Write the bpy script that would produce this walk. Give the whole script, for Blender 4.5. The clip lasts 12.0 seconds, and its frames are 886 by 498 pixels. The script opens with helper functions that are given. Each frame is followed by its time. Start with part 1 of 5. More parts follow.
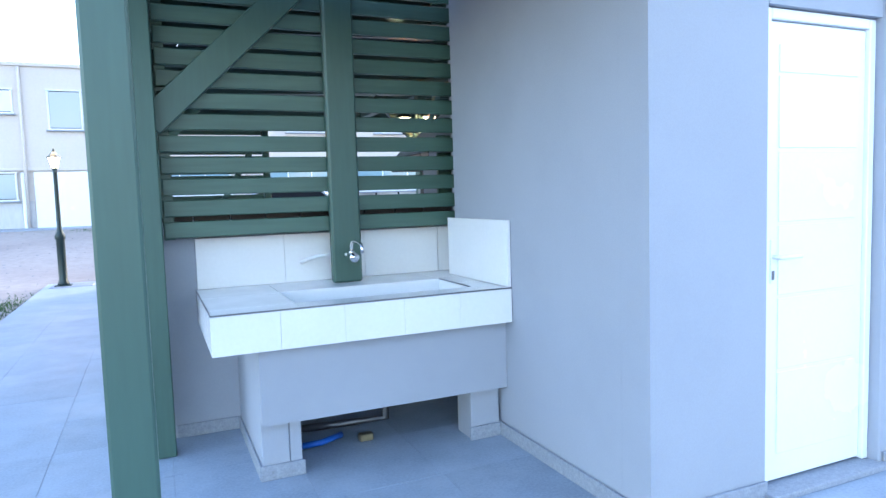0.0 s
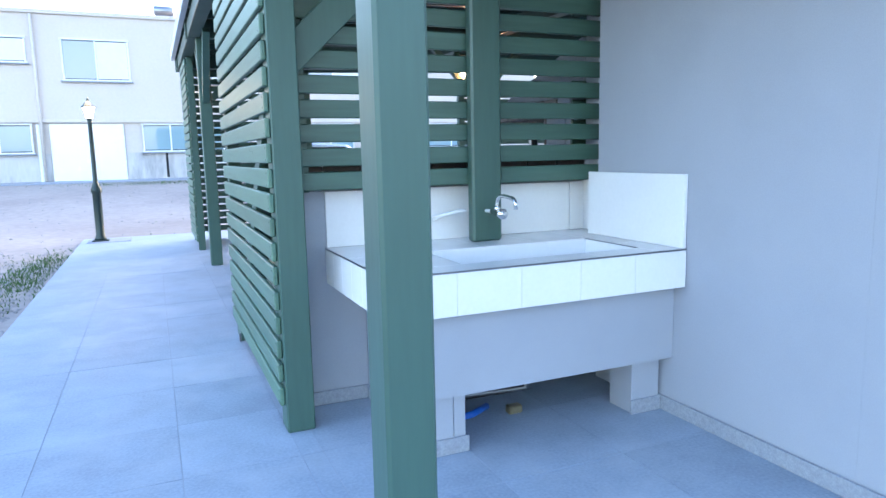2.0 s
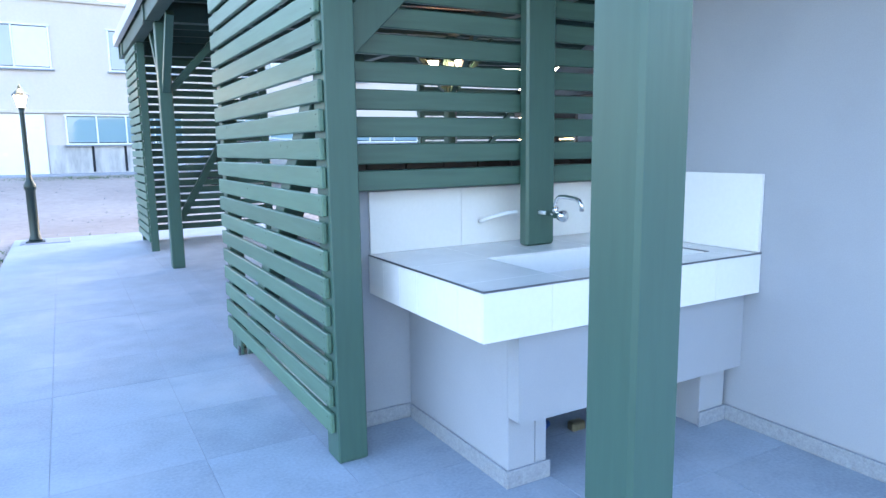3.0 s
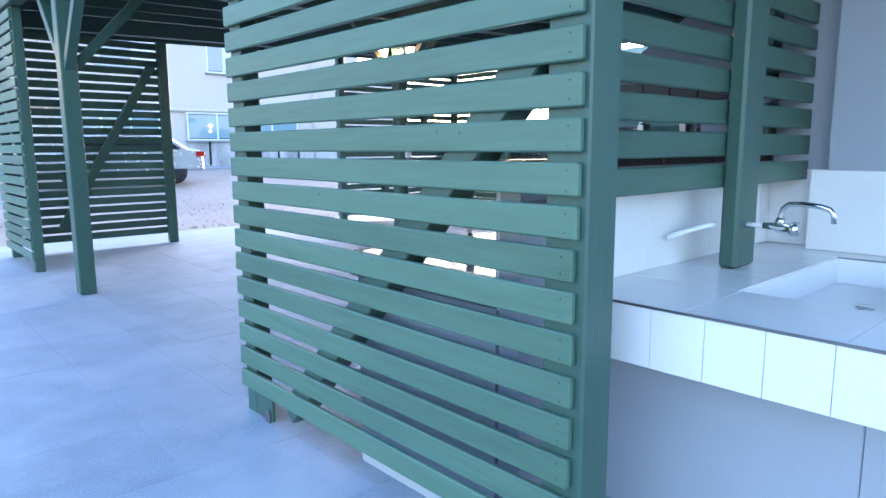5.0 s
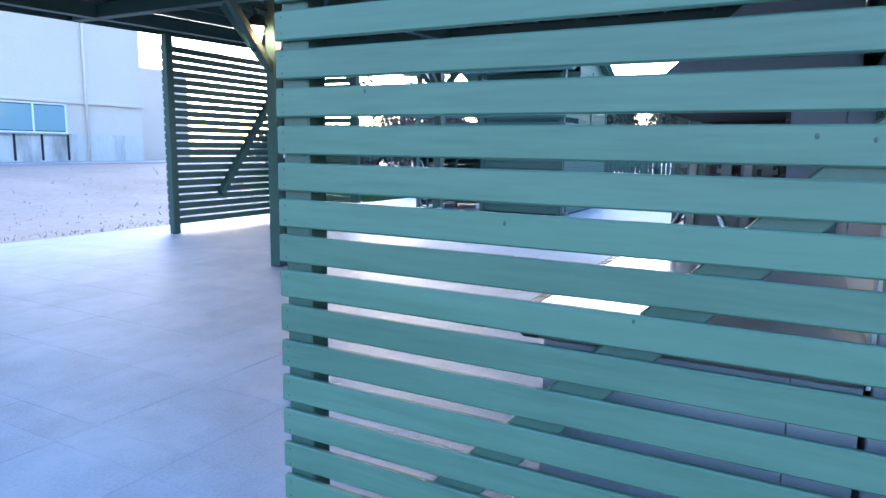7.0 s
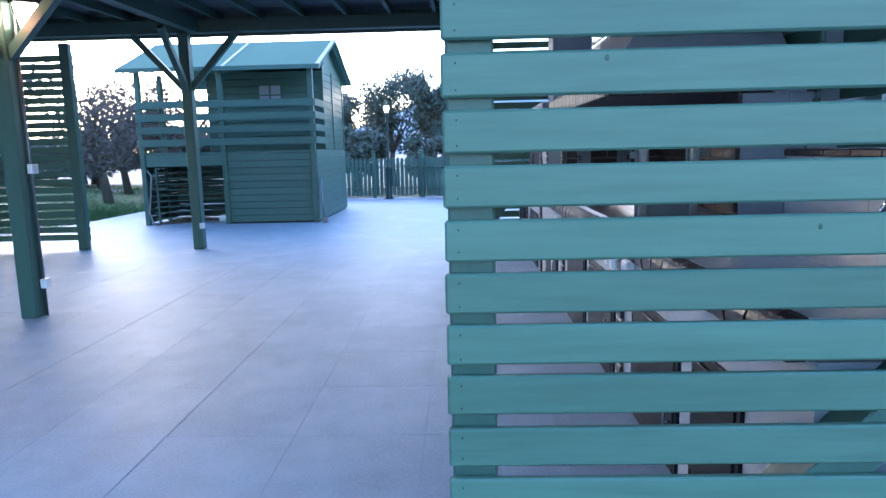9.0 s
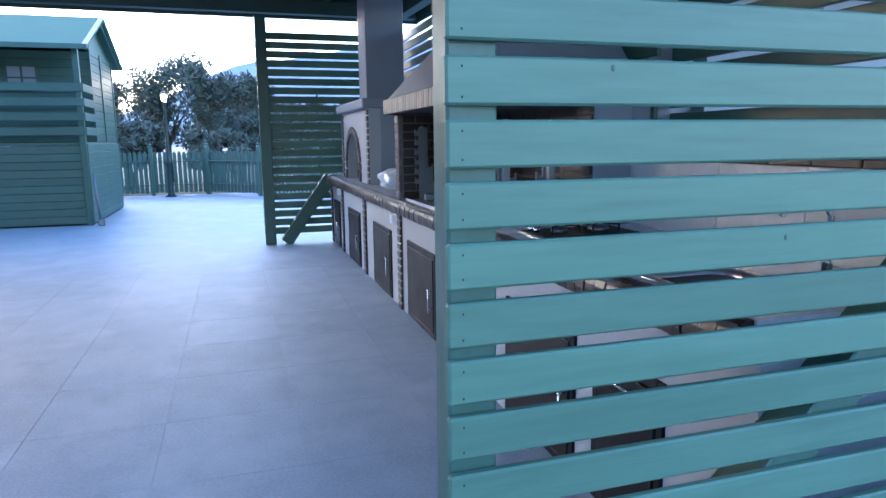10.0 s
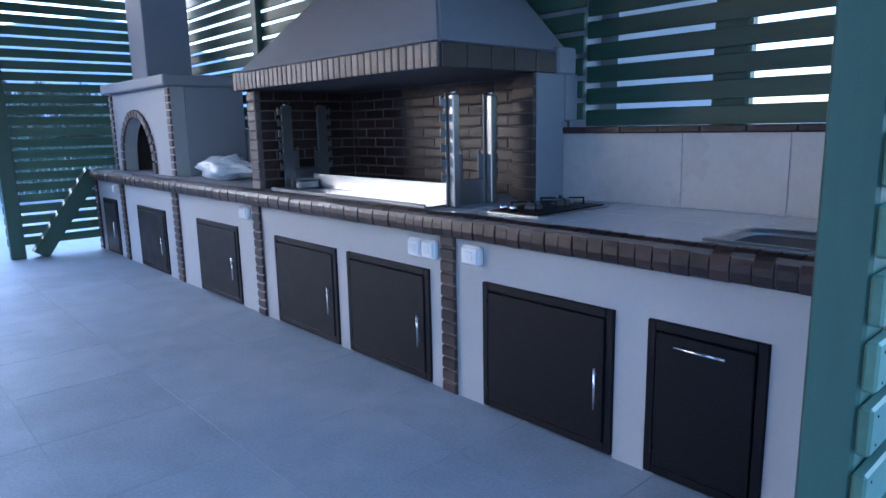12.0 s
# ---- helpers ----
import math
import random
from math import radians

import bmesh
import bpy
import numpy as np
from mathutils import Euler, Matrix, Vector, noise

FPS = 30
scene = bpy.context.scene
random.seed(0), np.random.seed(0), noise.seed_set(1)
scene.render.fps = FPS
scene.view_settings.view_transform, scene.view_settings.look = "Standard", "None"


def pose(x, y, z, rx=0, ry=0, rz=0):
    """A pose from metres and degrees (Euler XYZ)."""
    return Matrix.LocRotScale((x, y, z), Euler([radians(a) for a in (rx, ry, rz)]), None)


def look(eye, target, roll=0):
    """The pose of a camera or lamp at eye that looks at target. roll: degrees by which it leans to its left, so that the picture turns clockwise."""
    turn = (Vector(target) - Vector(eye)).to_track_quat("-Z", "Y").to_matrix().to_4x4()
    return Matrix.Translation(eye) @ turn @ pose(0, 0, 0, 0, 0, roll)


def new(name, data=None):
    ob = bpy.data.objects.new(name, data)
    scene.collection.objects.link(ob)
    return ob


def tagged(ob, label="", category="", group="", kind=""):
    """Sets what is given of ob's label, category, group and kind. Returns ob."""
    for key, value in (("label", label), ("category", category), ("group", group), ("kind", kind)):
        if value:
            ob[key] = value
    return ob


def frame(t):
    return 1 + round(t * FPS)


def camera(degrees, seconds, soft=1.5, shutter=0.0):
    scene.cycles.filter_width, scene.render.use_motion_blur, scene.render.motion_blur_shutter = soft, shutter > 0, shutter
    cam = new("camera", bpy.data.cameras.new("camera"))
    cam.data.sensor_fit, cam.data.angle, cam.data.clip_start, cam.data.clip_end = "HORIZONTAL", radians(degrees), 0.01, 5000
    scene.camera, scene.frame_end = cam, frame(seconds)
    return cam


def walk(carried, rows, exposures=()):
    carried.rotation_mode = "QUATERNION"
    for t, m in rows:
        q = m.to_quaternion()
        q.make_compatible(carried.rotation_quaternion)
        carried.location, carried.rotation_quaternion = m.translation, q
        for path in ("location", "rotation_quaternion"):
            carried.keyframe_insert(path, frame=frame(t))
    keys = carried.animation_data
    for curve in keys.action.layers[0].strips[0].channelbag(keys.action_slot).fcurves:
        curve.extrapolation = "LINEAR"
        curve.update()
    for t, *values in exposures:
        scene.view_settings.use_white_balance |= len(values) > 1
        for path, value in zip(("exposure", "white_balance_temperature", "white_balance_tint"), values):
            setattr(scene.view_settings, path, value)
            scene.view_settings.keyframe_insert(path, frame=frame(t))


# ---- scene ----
cam = camera(67.9, 12.0)
PATH = [
    (0, (0.049, 0.241, 1.354), (0.851, 2.066, 1.193), -1.8),
    (0.5, (-0.026, 0.314, 1.338), (0.749, 2.145, 1.119), -0.4),
    (1, (-0.199, 0.47, 1.341), (0.632, 2.275, 1.116), -0.9),
    (1.5, (-0.398, 0.646, 1.323), (0.371, 2.469, 1.033), -0.9),
    (2, (-0.552, 0.884, 1.332), (0.24, 2.698, 1.047), -1.2),
    (2.5, (-0.742, 1.142, 1.343), (0.14, 2.915, 1.06), 0.1),
    (3, (-0.971, 1.429, 1.35), (0.011, 3.145, 1.047), -0.8),
    (3.5, (-1.12, 1.777, 1.334), (-0.115, 3.483, 1.05), -0.4),
    (5.5, (-1.575, 3.376, 1.316), (-0.104, 4.697, 1.016), -0.3),
    (6, (-1.658, 3.762, 1.309), (-0.074, 4.95, 1.026), -0.1),
    (6.5, (-1.676, 4.158, 1.336), (-0.024, 5.245, 1.039), 0.6),
    (8.5, (-1.57, 5.708, 1.332), (0.391, 5.974, 1.043), -1.0),
    (9, (-1.457, 6.002, 1.316), (0.52, 6.061, 1.019), -1.3),
    (9.5, (-1.322, 6.26, 1.331), (0.64, 6.023, 1.019), -0.4),
    (10, (-1.22, 6.409, 1.361), (0.664, 5.822, 1.034), -0.6),
    (10.5, (-0.976, 6.734, 1.322), (0.838, 5.96, 0.99), -0.6),
    (11, (-0.79, 6.927, 1.322), (0.929, 5.958, 0.995), 0.7),
    (11.5, (-0.591, 7.118, 1.319), (0.957, 5.903, 0.966), -0.8),
    (12, (-0.352, 7.261, 1.304), (1.109, 5.946, 0.936), -1.2),
]
walk(cam, [(t, look(e, g, r)) for t, e, g, r in PATH], exposures=[(0.0, 2.82, 5900, 20), (2.0, 2.86, 5850, 20), (3.5, 2.84, 5750, 20), (6.5, 2.6, 5200, 19), (9.0, 2.48, 4900, 18), (10.5, 2.65, 5040, 19), (12.0, 2.57, 4690, 19)])

# ---- world and light: dusk sky with the glow of the set sun ----
SUN_AZ, SUN_EL = radians(57), radians(15)
world = bpy.data.worlds.new("dusk_sky")
scene.world = world
world.use_nodes = True
wn = world.node_tree
sky = wn.nodes.new("ShaderNodeTexSky")
sky.sky_type = "NISHITA"
sky.sun_disc = False
sky.sun_elevation = SUN_EL
sky.sun_rotation = SUN_AZ
sky.air_density, sky.dust_density, sky.ozone_density = 1.2, 1.2, 1.6
wn.links.new(sky.outputs[0], wn.nodes["Background"].inputs[0])
wn.nodes["Background"].inputs[1].default_value = 0.15

sun_data = bpy.data.lights.new("sun", "SUN")
sun_data.energy = 0.5
sun_data.angle = radians(70)
sun_data.color = (1.0, 0.95, 0.91)
sun = new("sun", sun_data)
sun_dir = Vector((math.sin(SUN_AZ) * math.cos(SUN_EL + 0.15), math.cos(SUN_AZ) * math.cos(SUN_EL + 0.15), math.sin(SUN_EL + 0.15)))
sun.rotation_euler = sun_dir.to_track_quat("Z", "Y").to_euler()


# ---- materials ----
def material(name, color, rough=0.6, metal=0.0, vary=0.12, scale=6.0, grain=60.0, bump=0.15, stretch=(1, 1, 1), piece=0.0, stain=None, stain_scale=1.5, stain_amount=0.5, emit=None, coat=0.0):
    m = bpy.data.materials.new(name)
    m.use_nodes = True
    nt = m.node_tree
    b = nt.nodes["Principled BSDF"]
    L = nt.links.new
    geo = nt.nodes.new("ShaderNodeNewGeometry")
    mp = nt.nodes.new("ShaderNodeMapping")
    mp.inputs["Scale"].default_value = stretch
    L(geo.outputs["Position"], mp.inputs[0])
    n1 = nt.nodes.new("ShaderNodeTexNoise")
    n1.inputs["Scale"].default_value = scale
    n1.inputs["Detail"].default_value = 5
    L(mp.outputs[0], n1.inputs["Vector"])
    n2 = nt.nodes.new("ShaderNodeTexNoise")
    n2.inputs["Scale"].default_value = grain
    n2.inputs["Detail"].default_value = 4
    L(mp.outputs[0], n2.inputs["Vector"])
    add = nt.nodes.new("ShaderNodeMath")
    add.operation = "MULTIPLY_ADD"
    add.inputs[1].default_value = 0.5
    L(n2.outputs[0], add.inputs[0])
    half = nt.nodes.new("ShaderNodeMath")
    half.operation = "MULTIPLY"
    half.inputs[1].default_value = 0.5
    L(n1.outputs[0], half.inputs[0])
    L(half.outputs[0], add.inputs[2])
    value = add.outputs[0]
    if piece:
        oi = nt.nodes.new("ShaderNodeObjectInfo")
        pm = nt.nodes.new("ShaderNodeMath")
        pm.operation = "MULTIPLY_ADD"
        pm.inputs[1].default_value = piece
        L(oi.outputs["Random"], pm.inputs[0])
        L(value, pm.inputs[2])
        pc = nt.nodes.new("ShaderNodeMath")
        pc.operation = "SUBTRACT"
        pc.inputs[1].default_value = piece / 2
        L(pm.outputs[0], pc.inputs[0])
        value = pc.outputs[0]
    ramp = nt.nodes.new("ShaderNodeValToRGB")
    ramp.color_ramp.elements[0].position, ramp.color_ramp.elements[1].position = 0.3, 0.7
    ramp.color_ramp.elements[0].color = (*[max(0, c * (1 - vary)) for c in color], 1)
    ramp.color_ramp.elements[1].color = (*[min(1, c * (1 + vary)) for c in color], 1)
    L(value, ramp.inputs[0])
    out = ramp.outputs[0]
    if stain:
        n3 = nt.nodes.new("ShaderNodeTexNoise")
        n3.inputs["Scale"].default_value = stain_scale
        n3.inputs["Detail"].default_value = 7
        n3.inputs["Roughness"].default_value = 0.65
        L(mp.outputs[0], n3.inputs["Vector"])
        r3 = nt.nodes.new("ShaderNodeValToRGB")
        r3.color_ramp.elements[0].position, r3.color_ramp.elements[1].position = 0.48, 0.68
        r3.color_ramp.elements[1].color = (stain_amount,) * 3 + (1,)
        L(n3.outputs[0], r3.inputs[0])
        mix = nt.nodes.new("ShaderNodeMixRGB")
        mix.inputs[2].default_value = (*stain, 1)
        L(r3.outputs[0], mix.inputs[0])
        L(out, mix.inputs[1])
        out = mix.outputs[0]
    L(out, b.inputs["Base Color"])
    rr = nt.nodes.new("ShaderNodeMapRange")
    rr.inputs["To Min"].default_value = max(0.02, rough - 0.1)
    rr.inputs["To Max"].default_value = min(1, rough + 0.1)
    L(n1.outputs[0], rr.inputs[0])
    L(rr.outputs[0], b.inputs["Roughness"])
    b.inputs["Metallic"].default_value = metal
    b.inputs["Coat Weight"].default_value = coat
    if bump:
        bp = nt.nodes.new("ShaderNodeBump")
        bp.inputs["Strength"].default_value = bump
        bp.inputs["Distance"].default_value = 0.004
        L(value, bp.inputs["Height"])
        L(bp.outputs[0], b.inputs["Normal"])
    if emit:
        b.inputs["Emission Color"].default_value = (*emit[:3], 1)
        b.inputs["Emission Strength"].default_value = emit[3]
    return m


def glass(name, color, rough=0.03):
    m = bpy.data.materials.new(name)
    m.use_nodes = True
    b = m.node_tree.nodes["Principled BSDF"]
    b.inputs["Base Color"].default_value = (*color, 1)
    b.inputs["Roughness"].default_value = rough
    b.inputs["Specular IOR Level"].default_value = 0.9
    return m


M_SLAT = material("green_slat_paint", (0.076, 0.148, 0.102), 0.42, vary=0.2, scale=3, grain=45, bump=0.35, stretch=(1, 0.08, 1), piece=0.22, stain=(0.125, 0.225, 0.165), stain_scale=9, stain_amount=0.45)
# same green paint for boards along x, darkened to carry their shade
M_SLATX_SHADE = material("green_slat_across_shaded", (0.052, 0.108, 0.08), 0.42, vary=0.2, scale=3, grain=45, bump=0.35, stretch=(0.08, 1, 1), piece=0.22, stain=(0.08, 0.15, 0.115), stain_scale=9, stain_amount=0.4)
M_POST = material("green_post_paint", (0.046, 0.100, 0.078), 0.4, vary=0.12, scale=3, grain=45, bump=0.25, stretch=(1, 1, 0.1))
M_KNOT = material("painted_knot", (0.045, 0.085, 0.06), 0.5, vary=0.2)
M_BEAM = material("green_beam_paint", (0.04, 0.08, 0.065), 0.5, vary=0.15, scale=3, grain=30, bump=0.2)
M_WALL = material("grey_render", (0.34, 0.36, 0.40), 0.75, vary=0.06, scale=2.0, grain=180, bump=0.2, stain=(0.28, 0.30, 0.34), stain_scale=1.2, stain_amount=0.35)
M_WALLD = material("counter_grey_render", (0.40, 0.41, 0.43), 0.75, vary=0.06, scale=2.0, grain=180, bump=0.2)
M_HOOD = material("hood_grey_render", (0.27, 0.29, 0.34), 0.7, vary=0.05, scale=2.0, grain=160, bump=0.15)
M_SKIRT = material("speckled_stone_skirting", (0.28, 0.30, 0.335), 0.6, vary=0.22, scale=40, grain=120, bump=0.2)
M_TILE = material("white_tile", (0.77, 0.765, 0.76), 0.22, vary=0.03, scale=4, grain=50, bump=0.03, piece=0.1)
M_GROUT = material("pale_grout", (0.74, 0.75, 0.76), 0.6, vary=0.05)
M_FLOOR = material("blue_grey_stone_tile", (0.30, 0.35, 0.413), 0.54, vary=0.2, scale=4, grain=70, bump=0.15, piece=0.12, stain=(0.44, 0.475, 0.52), stain_scale=1.3, stain_amount=0.6)
M_FLOOR.node_tree.nodes["Principled BSDF"].inputs["Specular IOR Level"].default_value = 0.4
M_JOINT = material("cement_joint", (0.36, 0.385, 0.43), 0.8, vary=0.1)
M_WORK = material("pale_worktop_tile", (0.60, 0.63, 0.69), 0.12, vary=0.06, scale=5, grain=60, bump=0.03, piece=0.1)
M_BSPL = material("backsplash_tile", (0.53, 0.53, 0.54), 0.3, vary=0.08, scale=3, grain=40, bump=0.04, piece=0.1, stain=(0.36, 0.36, 0.37), stain_scale=3, stain_amount=0.5)
# dark brown brick, lowered further to hold the shadow inside the hearth
M_BRICK = material("dark_brown_brick", (0.030, 0.017, 0.016), 0.4, vary=0.4, scale=14, grain=80, bump=0.5, piece=0.5)
M_BRICKP = material("grey_brown_brick", (0.13, 0.105, 0.10), 0.45, vary=0.3, scale=14, grain=80, bump=0.5, piece=0.5)
# mortar tone lowered as well for the hearth's shadow
M_MORTAR = material("brick_mortar", (0.125, 0.11, 0.105), 0.9, vary=0.15, grain=150, bump=0.4)
M_BLACK = material("black_powder_coat", (0.0025, 0.003, 0.006), 0.5, vary=0.2, grain=200, bump=0.05)
M_BLACK.node_tree.nodes["Principled BSDF"].inputs["Specular IOR Level"].default_value = 0.25
M_STEEL = material("brushed_steel", (0.33, 0.335, 0.35), 0.32, metal=1.0, vary=0.08, grain=60, bump=0.04, stretch=(0.1, 1, 1))
M_STEELD = material("dull_steel", (0.20, 0.205, 0.22), 0.42, metal=0.9, vary=0.12, grain=60, bump=0.06)
M_SINK = material("satin_steel", (0.66, 0.67, 0.70), 0.33, metal=1.0, vary=0.06, grain=60, bump=0.03)
M_CHROME = material("chrome", (0.75, 0.76, 0.78), 0.08, metal=1.0, vary=0.02, bump=0)
M_WHITE = material("white_plastic", (0.80, 0.81, 0.82), 0.35, vary=0.03, bump=0.02)
M_DOOR = material("white_door_lacquer", (0.83, 0.85, 0.87), 0.25, vary=0.02, scale=2, bump=0.02)
M_IRON = material("dark_green_cast_iron", (0.018, 0.035, 0.033), 0.4, metal=0.2, vary=0.2, grain=80, bump=0.15)
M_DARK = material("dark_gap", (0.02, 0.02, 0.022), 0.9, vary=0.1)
M_SOOT = material("dark_firebrick", (0.05, 0.045, 0.045), 0.8, vary=0.3, grain=60, bump=0.4)
M_ROOFP = material("dark_roof_board", (0.045, 0.055, 0.06), 0.5, vary=0.2, scale=4, grain=40, bump=0.2)
M_BLUE = material("blue_valve", (0.02, 0.12, 0.5), 0.4, vary=0.05)
M_COPPER = material("brass_fitting", (0.5, 0.42, 0.25), 0.35, metal=1, vary=0.1)
M_DIRT = material("pale_dirt", (0.31, 0.275, 0.25), 0.95, vary=0.2, scale=0.35, grain=7, bump=0.6, stain=(0.20, 0.165, 0.15), stain_scale=0.12, stain_amount=0.75)
M_GRASS = material("grass", (0.05, 0.11, 0.025), 0.8, vary=0.45, scale=3, grain=30, bump=0)
M_FIELD = material("weedy_soil", (0.09, 0.10, 0.06), 0.9, vary=0.4, scale=0.6, grain=9, bump=0.5)
M_STONE = material("gravel_stone", (0.27, 0.255, 0.25), 0.9, vary=0.3, scale=3, grain=30, bump=0.3)
M_FACADE = material("cream_facade", (0.63, 0.555, 0.49), 0.85, vary=0.05, scale=0.4, grain=12, bump=0.15, stain=(0.55, 0.48, 0.42), stain_scale=0.5, stain_amount=0.3)
M_PLINTH = material("stained_plinth", (0.58, 0.55, 0.52), 0.9, vary=0.1, scale=1.0, grain=12, bump=0.2, stretch=(1, 1, 0.25), stain=(0.12, 0.11, 0.11), stain_scale=1.1, stain_amount=0.65)
M_ROOFT = material("felt_roof_green", (0.085, 0.175, 0.125), 0.9, vary=0.12, scale=3, grain=90, bump=0.3)
M_HOUSE = material("playhouse_green", (0.060, 0.115, 0.09), 0.5, vary=0.15, scale=3, grain=40, bump=0.25, stretch=(1, 0.15, 1), piece=0.2)
M_LEAF = material("olive_leaf", (0.075, 0.095, 0.072), 0.7, vary=0.5, scale=2, grain=8, bump=0)
M_BARK = material("olive_bark", (0.09, 0.075, 0.06), 0.9, vary=0.3, scale=8, grain=40, bump=0.6)
# distance haze is mixed into this pale blue-grey hill colour
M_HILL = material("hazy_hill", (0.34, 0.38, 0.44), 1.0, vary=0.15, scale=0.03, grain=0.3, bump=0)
M_CAR = material("silver_car_paint", (0.5, 0.52, 0.55), 0.25, metal=0.6, vary=0.03, bump=0, coat=0.5)
M_RUBBER = material("tyre_rubber", (0.02, 0.02, 0.02), 0.8, vary=0.1)
M_TAIL = material("tail_lamp_red", (0.4, 0.01, 0.01), 0.2, vary=0.05, bump=0)
M_BAG = material("clear_plastic_bag", (0.62, 0.68, 0.75), 0.15, vary=0.1, scale=20, grain=60, bump=0.3)
M_GUTTER = material("pale_grey_gutter", (0.55, 0.57, 0.60), 0.45, vary=0.06)
M_WIN = glass("blue_window_glass", (0.26, 0.38, 0.42))
# pale base colour stands in for the sky reflected by the panes
M_WIN2 = glass("pale_window_glass", (0.33, 0.36, 0.40))
M_BLIND = material("white_window_blind", (0.70, 0.70, 0.70), 0.4, vary=0.04, bump=0.02)
M_LAMPG = material("lit_lamp_glass", (0.9, 0.8, 0.6), 0.3, vary=0, bump=0, emit=(1.0, 0.72, 0.42, 9.0))
M_SPOT = material("lit_spot", (0.9, 0.8, 0.7), 0.3, vary=0, bump=0, emit=(1.0, 0.75, 0.5, 6.0))

# ---- mesh helpers ----
cache = {}


def world_place(ob):
    p = Vector((0, 0, 0))
    while ob:
        p += ob.location
        ob = ob.parent
    return p


def thing(name, place, label, category, group="", kind=""):
    ob = new(name)
    ob.location = place
    ob.empty_display_size = 0.1
    return tagged(ob, label, category, group, kind)


def link(name, mesh, mat, parent, place=(0, 0, 0), turn=None, label="", smooth=False):
    if not mesh.materials:
        mesh.materials.append(mat)
    ob = new(name, mesh)
    if turn:
        ob.rotation_euler = [radians(a) for a in turn]
    if parent:
        ob.parent = parent
        ob.location = Vector(place) - world_place(parent)
    else:
        ob.location = place
    if label:
        ob["label"] = label
    if smooth:
        for f in mesh.polygons:
            f.use_smooth = True
    return ob


def part(name, bm, mat, parent, label="", place=None, turn=None, smooth=False):
    me = bpy.data.meshes.new(name)
    bm.to_mesh(me)
    bm.free()
    return link(name, me, mat, parent, place if place is not None else (0, 0, 0), turn, label, smooth)


def box_mesh(sx, sy, sz, c, mat):
    key = (round(sx, 4), round(sy, 4), round(sz, 4), c, mat.name)
    if key in cache:
        return cache[key]
    bm = bmesh.new()
    bmesh.ops.create_cube(bm, size=1.0)
    for v in bm.verts:
        v.co = Vector((v.co.x * sx, v.co.y * sy, v.co.z * sz))
    if c:
        bmesh.ops.bevel(bm, geom=list(bm.edges), offset=min(c, 0.45 * min(sx, sy, sz)), segments=1, affect="EDGES")
    me = bpy.data.meshes.new("block")
    bm.to_mesh(me)
    bm.free()
    me.materials.append(mat)
    cache[key] = me
    return me


def box(name, x0, x1, y0, y1, z0, z1, mat, parent=None, c=0.004, label="", turn=None):
    me = box_mesh(x1 - x0, y1 - y0, z1 - z0, c, mat)
    return link(name, me, mat, parent, ((x0 + x1) / 2, (y0 + y1) / 2, (z0 + z1) / 2), turn, label)


def bar(name, a, b, w, d, mat, parent=None, label="", c=0.004):
    """A squared timber from a to b, w wide and d deep."""
    a, b = Vector(a), Vector(b)
    me = box_mesh(w, d, (b - a).length, c, mat)
    ob = link(name, me, mat, parent, (a + b) / 2, None, label)
    ob.rotation_euler = (b - a).to_track_quat("Z", "Y").to_euler()
    return ob


def tube(name, points, r, mat, parent=None, label="", segs=10):
    """A round bar along points."""
    bm = bmesh.new()
    rings = []
    pts = [Vector(p) for p in points]
    for i, p in enumerate(pts):
        d = (pts[min(i + 1, len(pts) - 1)] - pts[max(i - 1, 0)]).normalized()
        u = d.orthogonal().normalized() if i == 0 else (u - d * u.dot(d)).normalized()
        w = d.cross(u)
        rr = r[i] if isinstance(r, (list, tuple)) else r
        rings.append([bm.verts.new(p + u * (math.cos(6.2832 * k / segs) * rr) + w * (math.sin(6.2832 * k / segs) * rr)) for k in range(segs)])
    for a, b in zip(rings, rings[1:]):
        for k in range(segs):
            bm.faces.new((a[k], a[(k + 1) % segs], b[(k + 1) % segs], b[k]))
    bm.faces.new(rings[0][::-1])
    bm.faces.new(rings[-1])
    bmesh.ops.recalc_face_normals(bm, faces=bm.faces)
    return _centred(name, bm, mat, parent, label, True)


def _centred(name, bm, mat, parent, label="", smooth=False):
    """Links a bmesh given in world places, with its origin at its middle."""
    lo = Vector([min(v.co[i] for v in bm.verts) for i in range(3)])
    hi = Vector([max(v.co[i] for v in bm.verts) for i in range(3)])
    mid = (lo + hi) / 2
    for v in bm.verts:
        v.co -= mid
    return part(name, bm, mat, parent, label, mid, None, smooth)


def lathe(name, profile, x, y, mat, parent=None, label="", segs=16, z=0.0):
    """A turned shape about the upright through x, y: profile of (radius, height)."""
    bm = bmesh.new()
    rings = [[bm.verts.new((x + r * math.cos(6.2832 * k / segs), y + r * math.sin(6.2832 * k / segs), z + h)) for k in range(segs)] for r, h in profile]
    for a, b in zip(rings, rings[1:]):
        for k in range(segs):
            bm.faces.new((a[k], a[(k + 1) % segs], b[(k + 1) % segs], b[k]))
    bm.faces.new(rings[0][::-1])
    bm.faces.new(rings[-1])
    return _centred(name, bm, mat, parent, label, segs > 8)


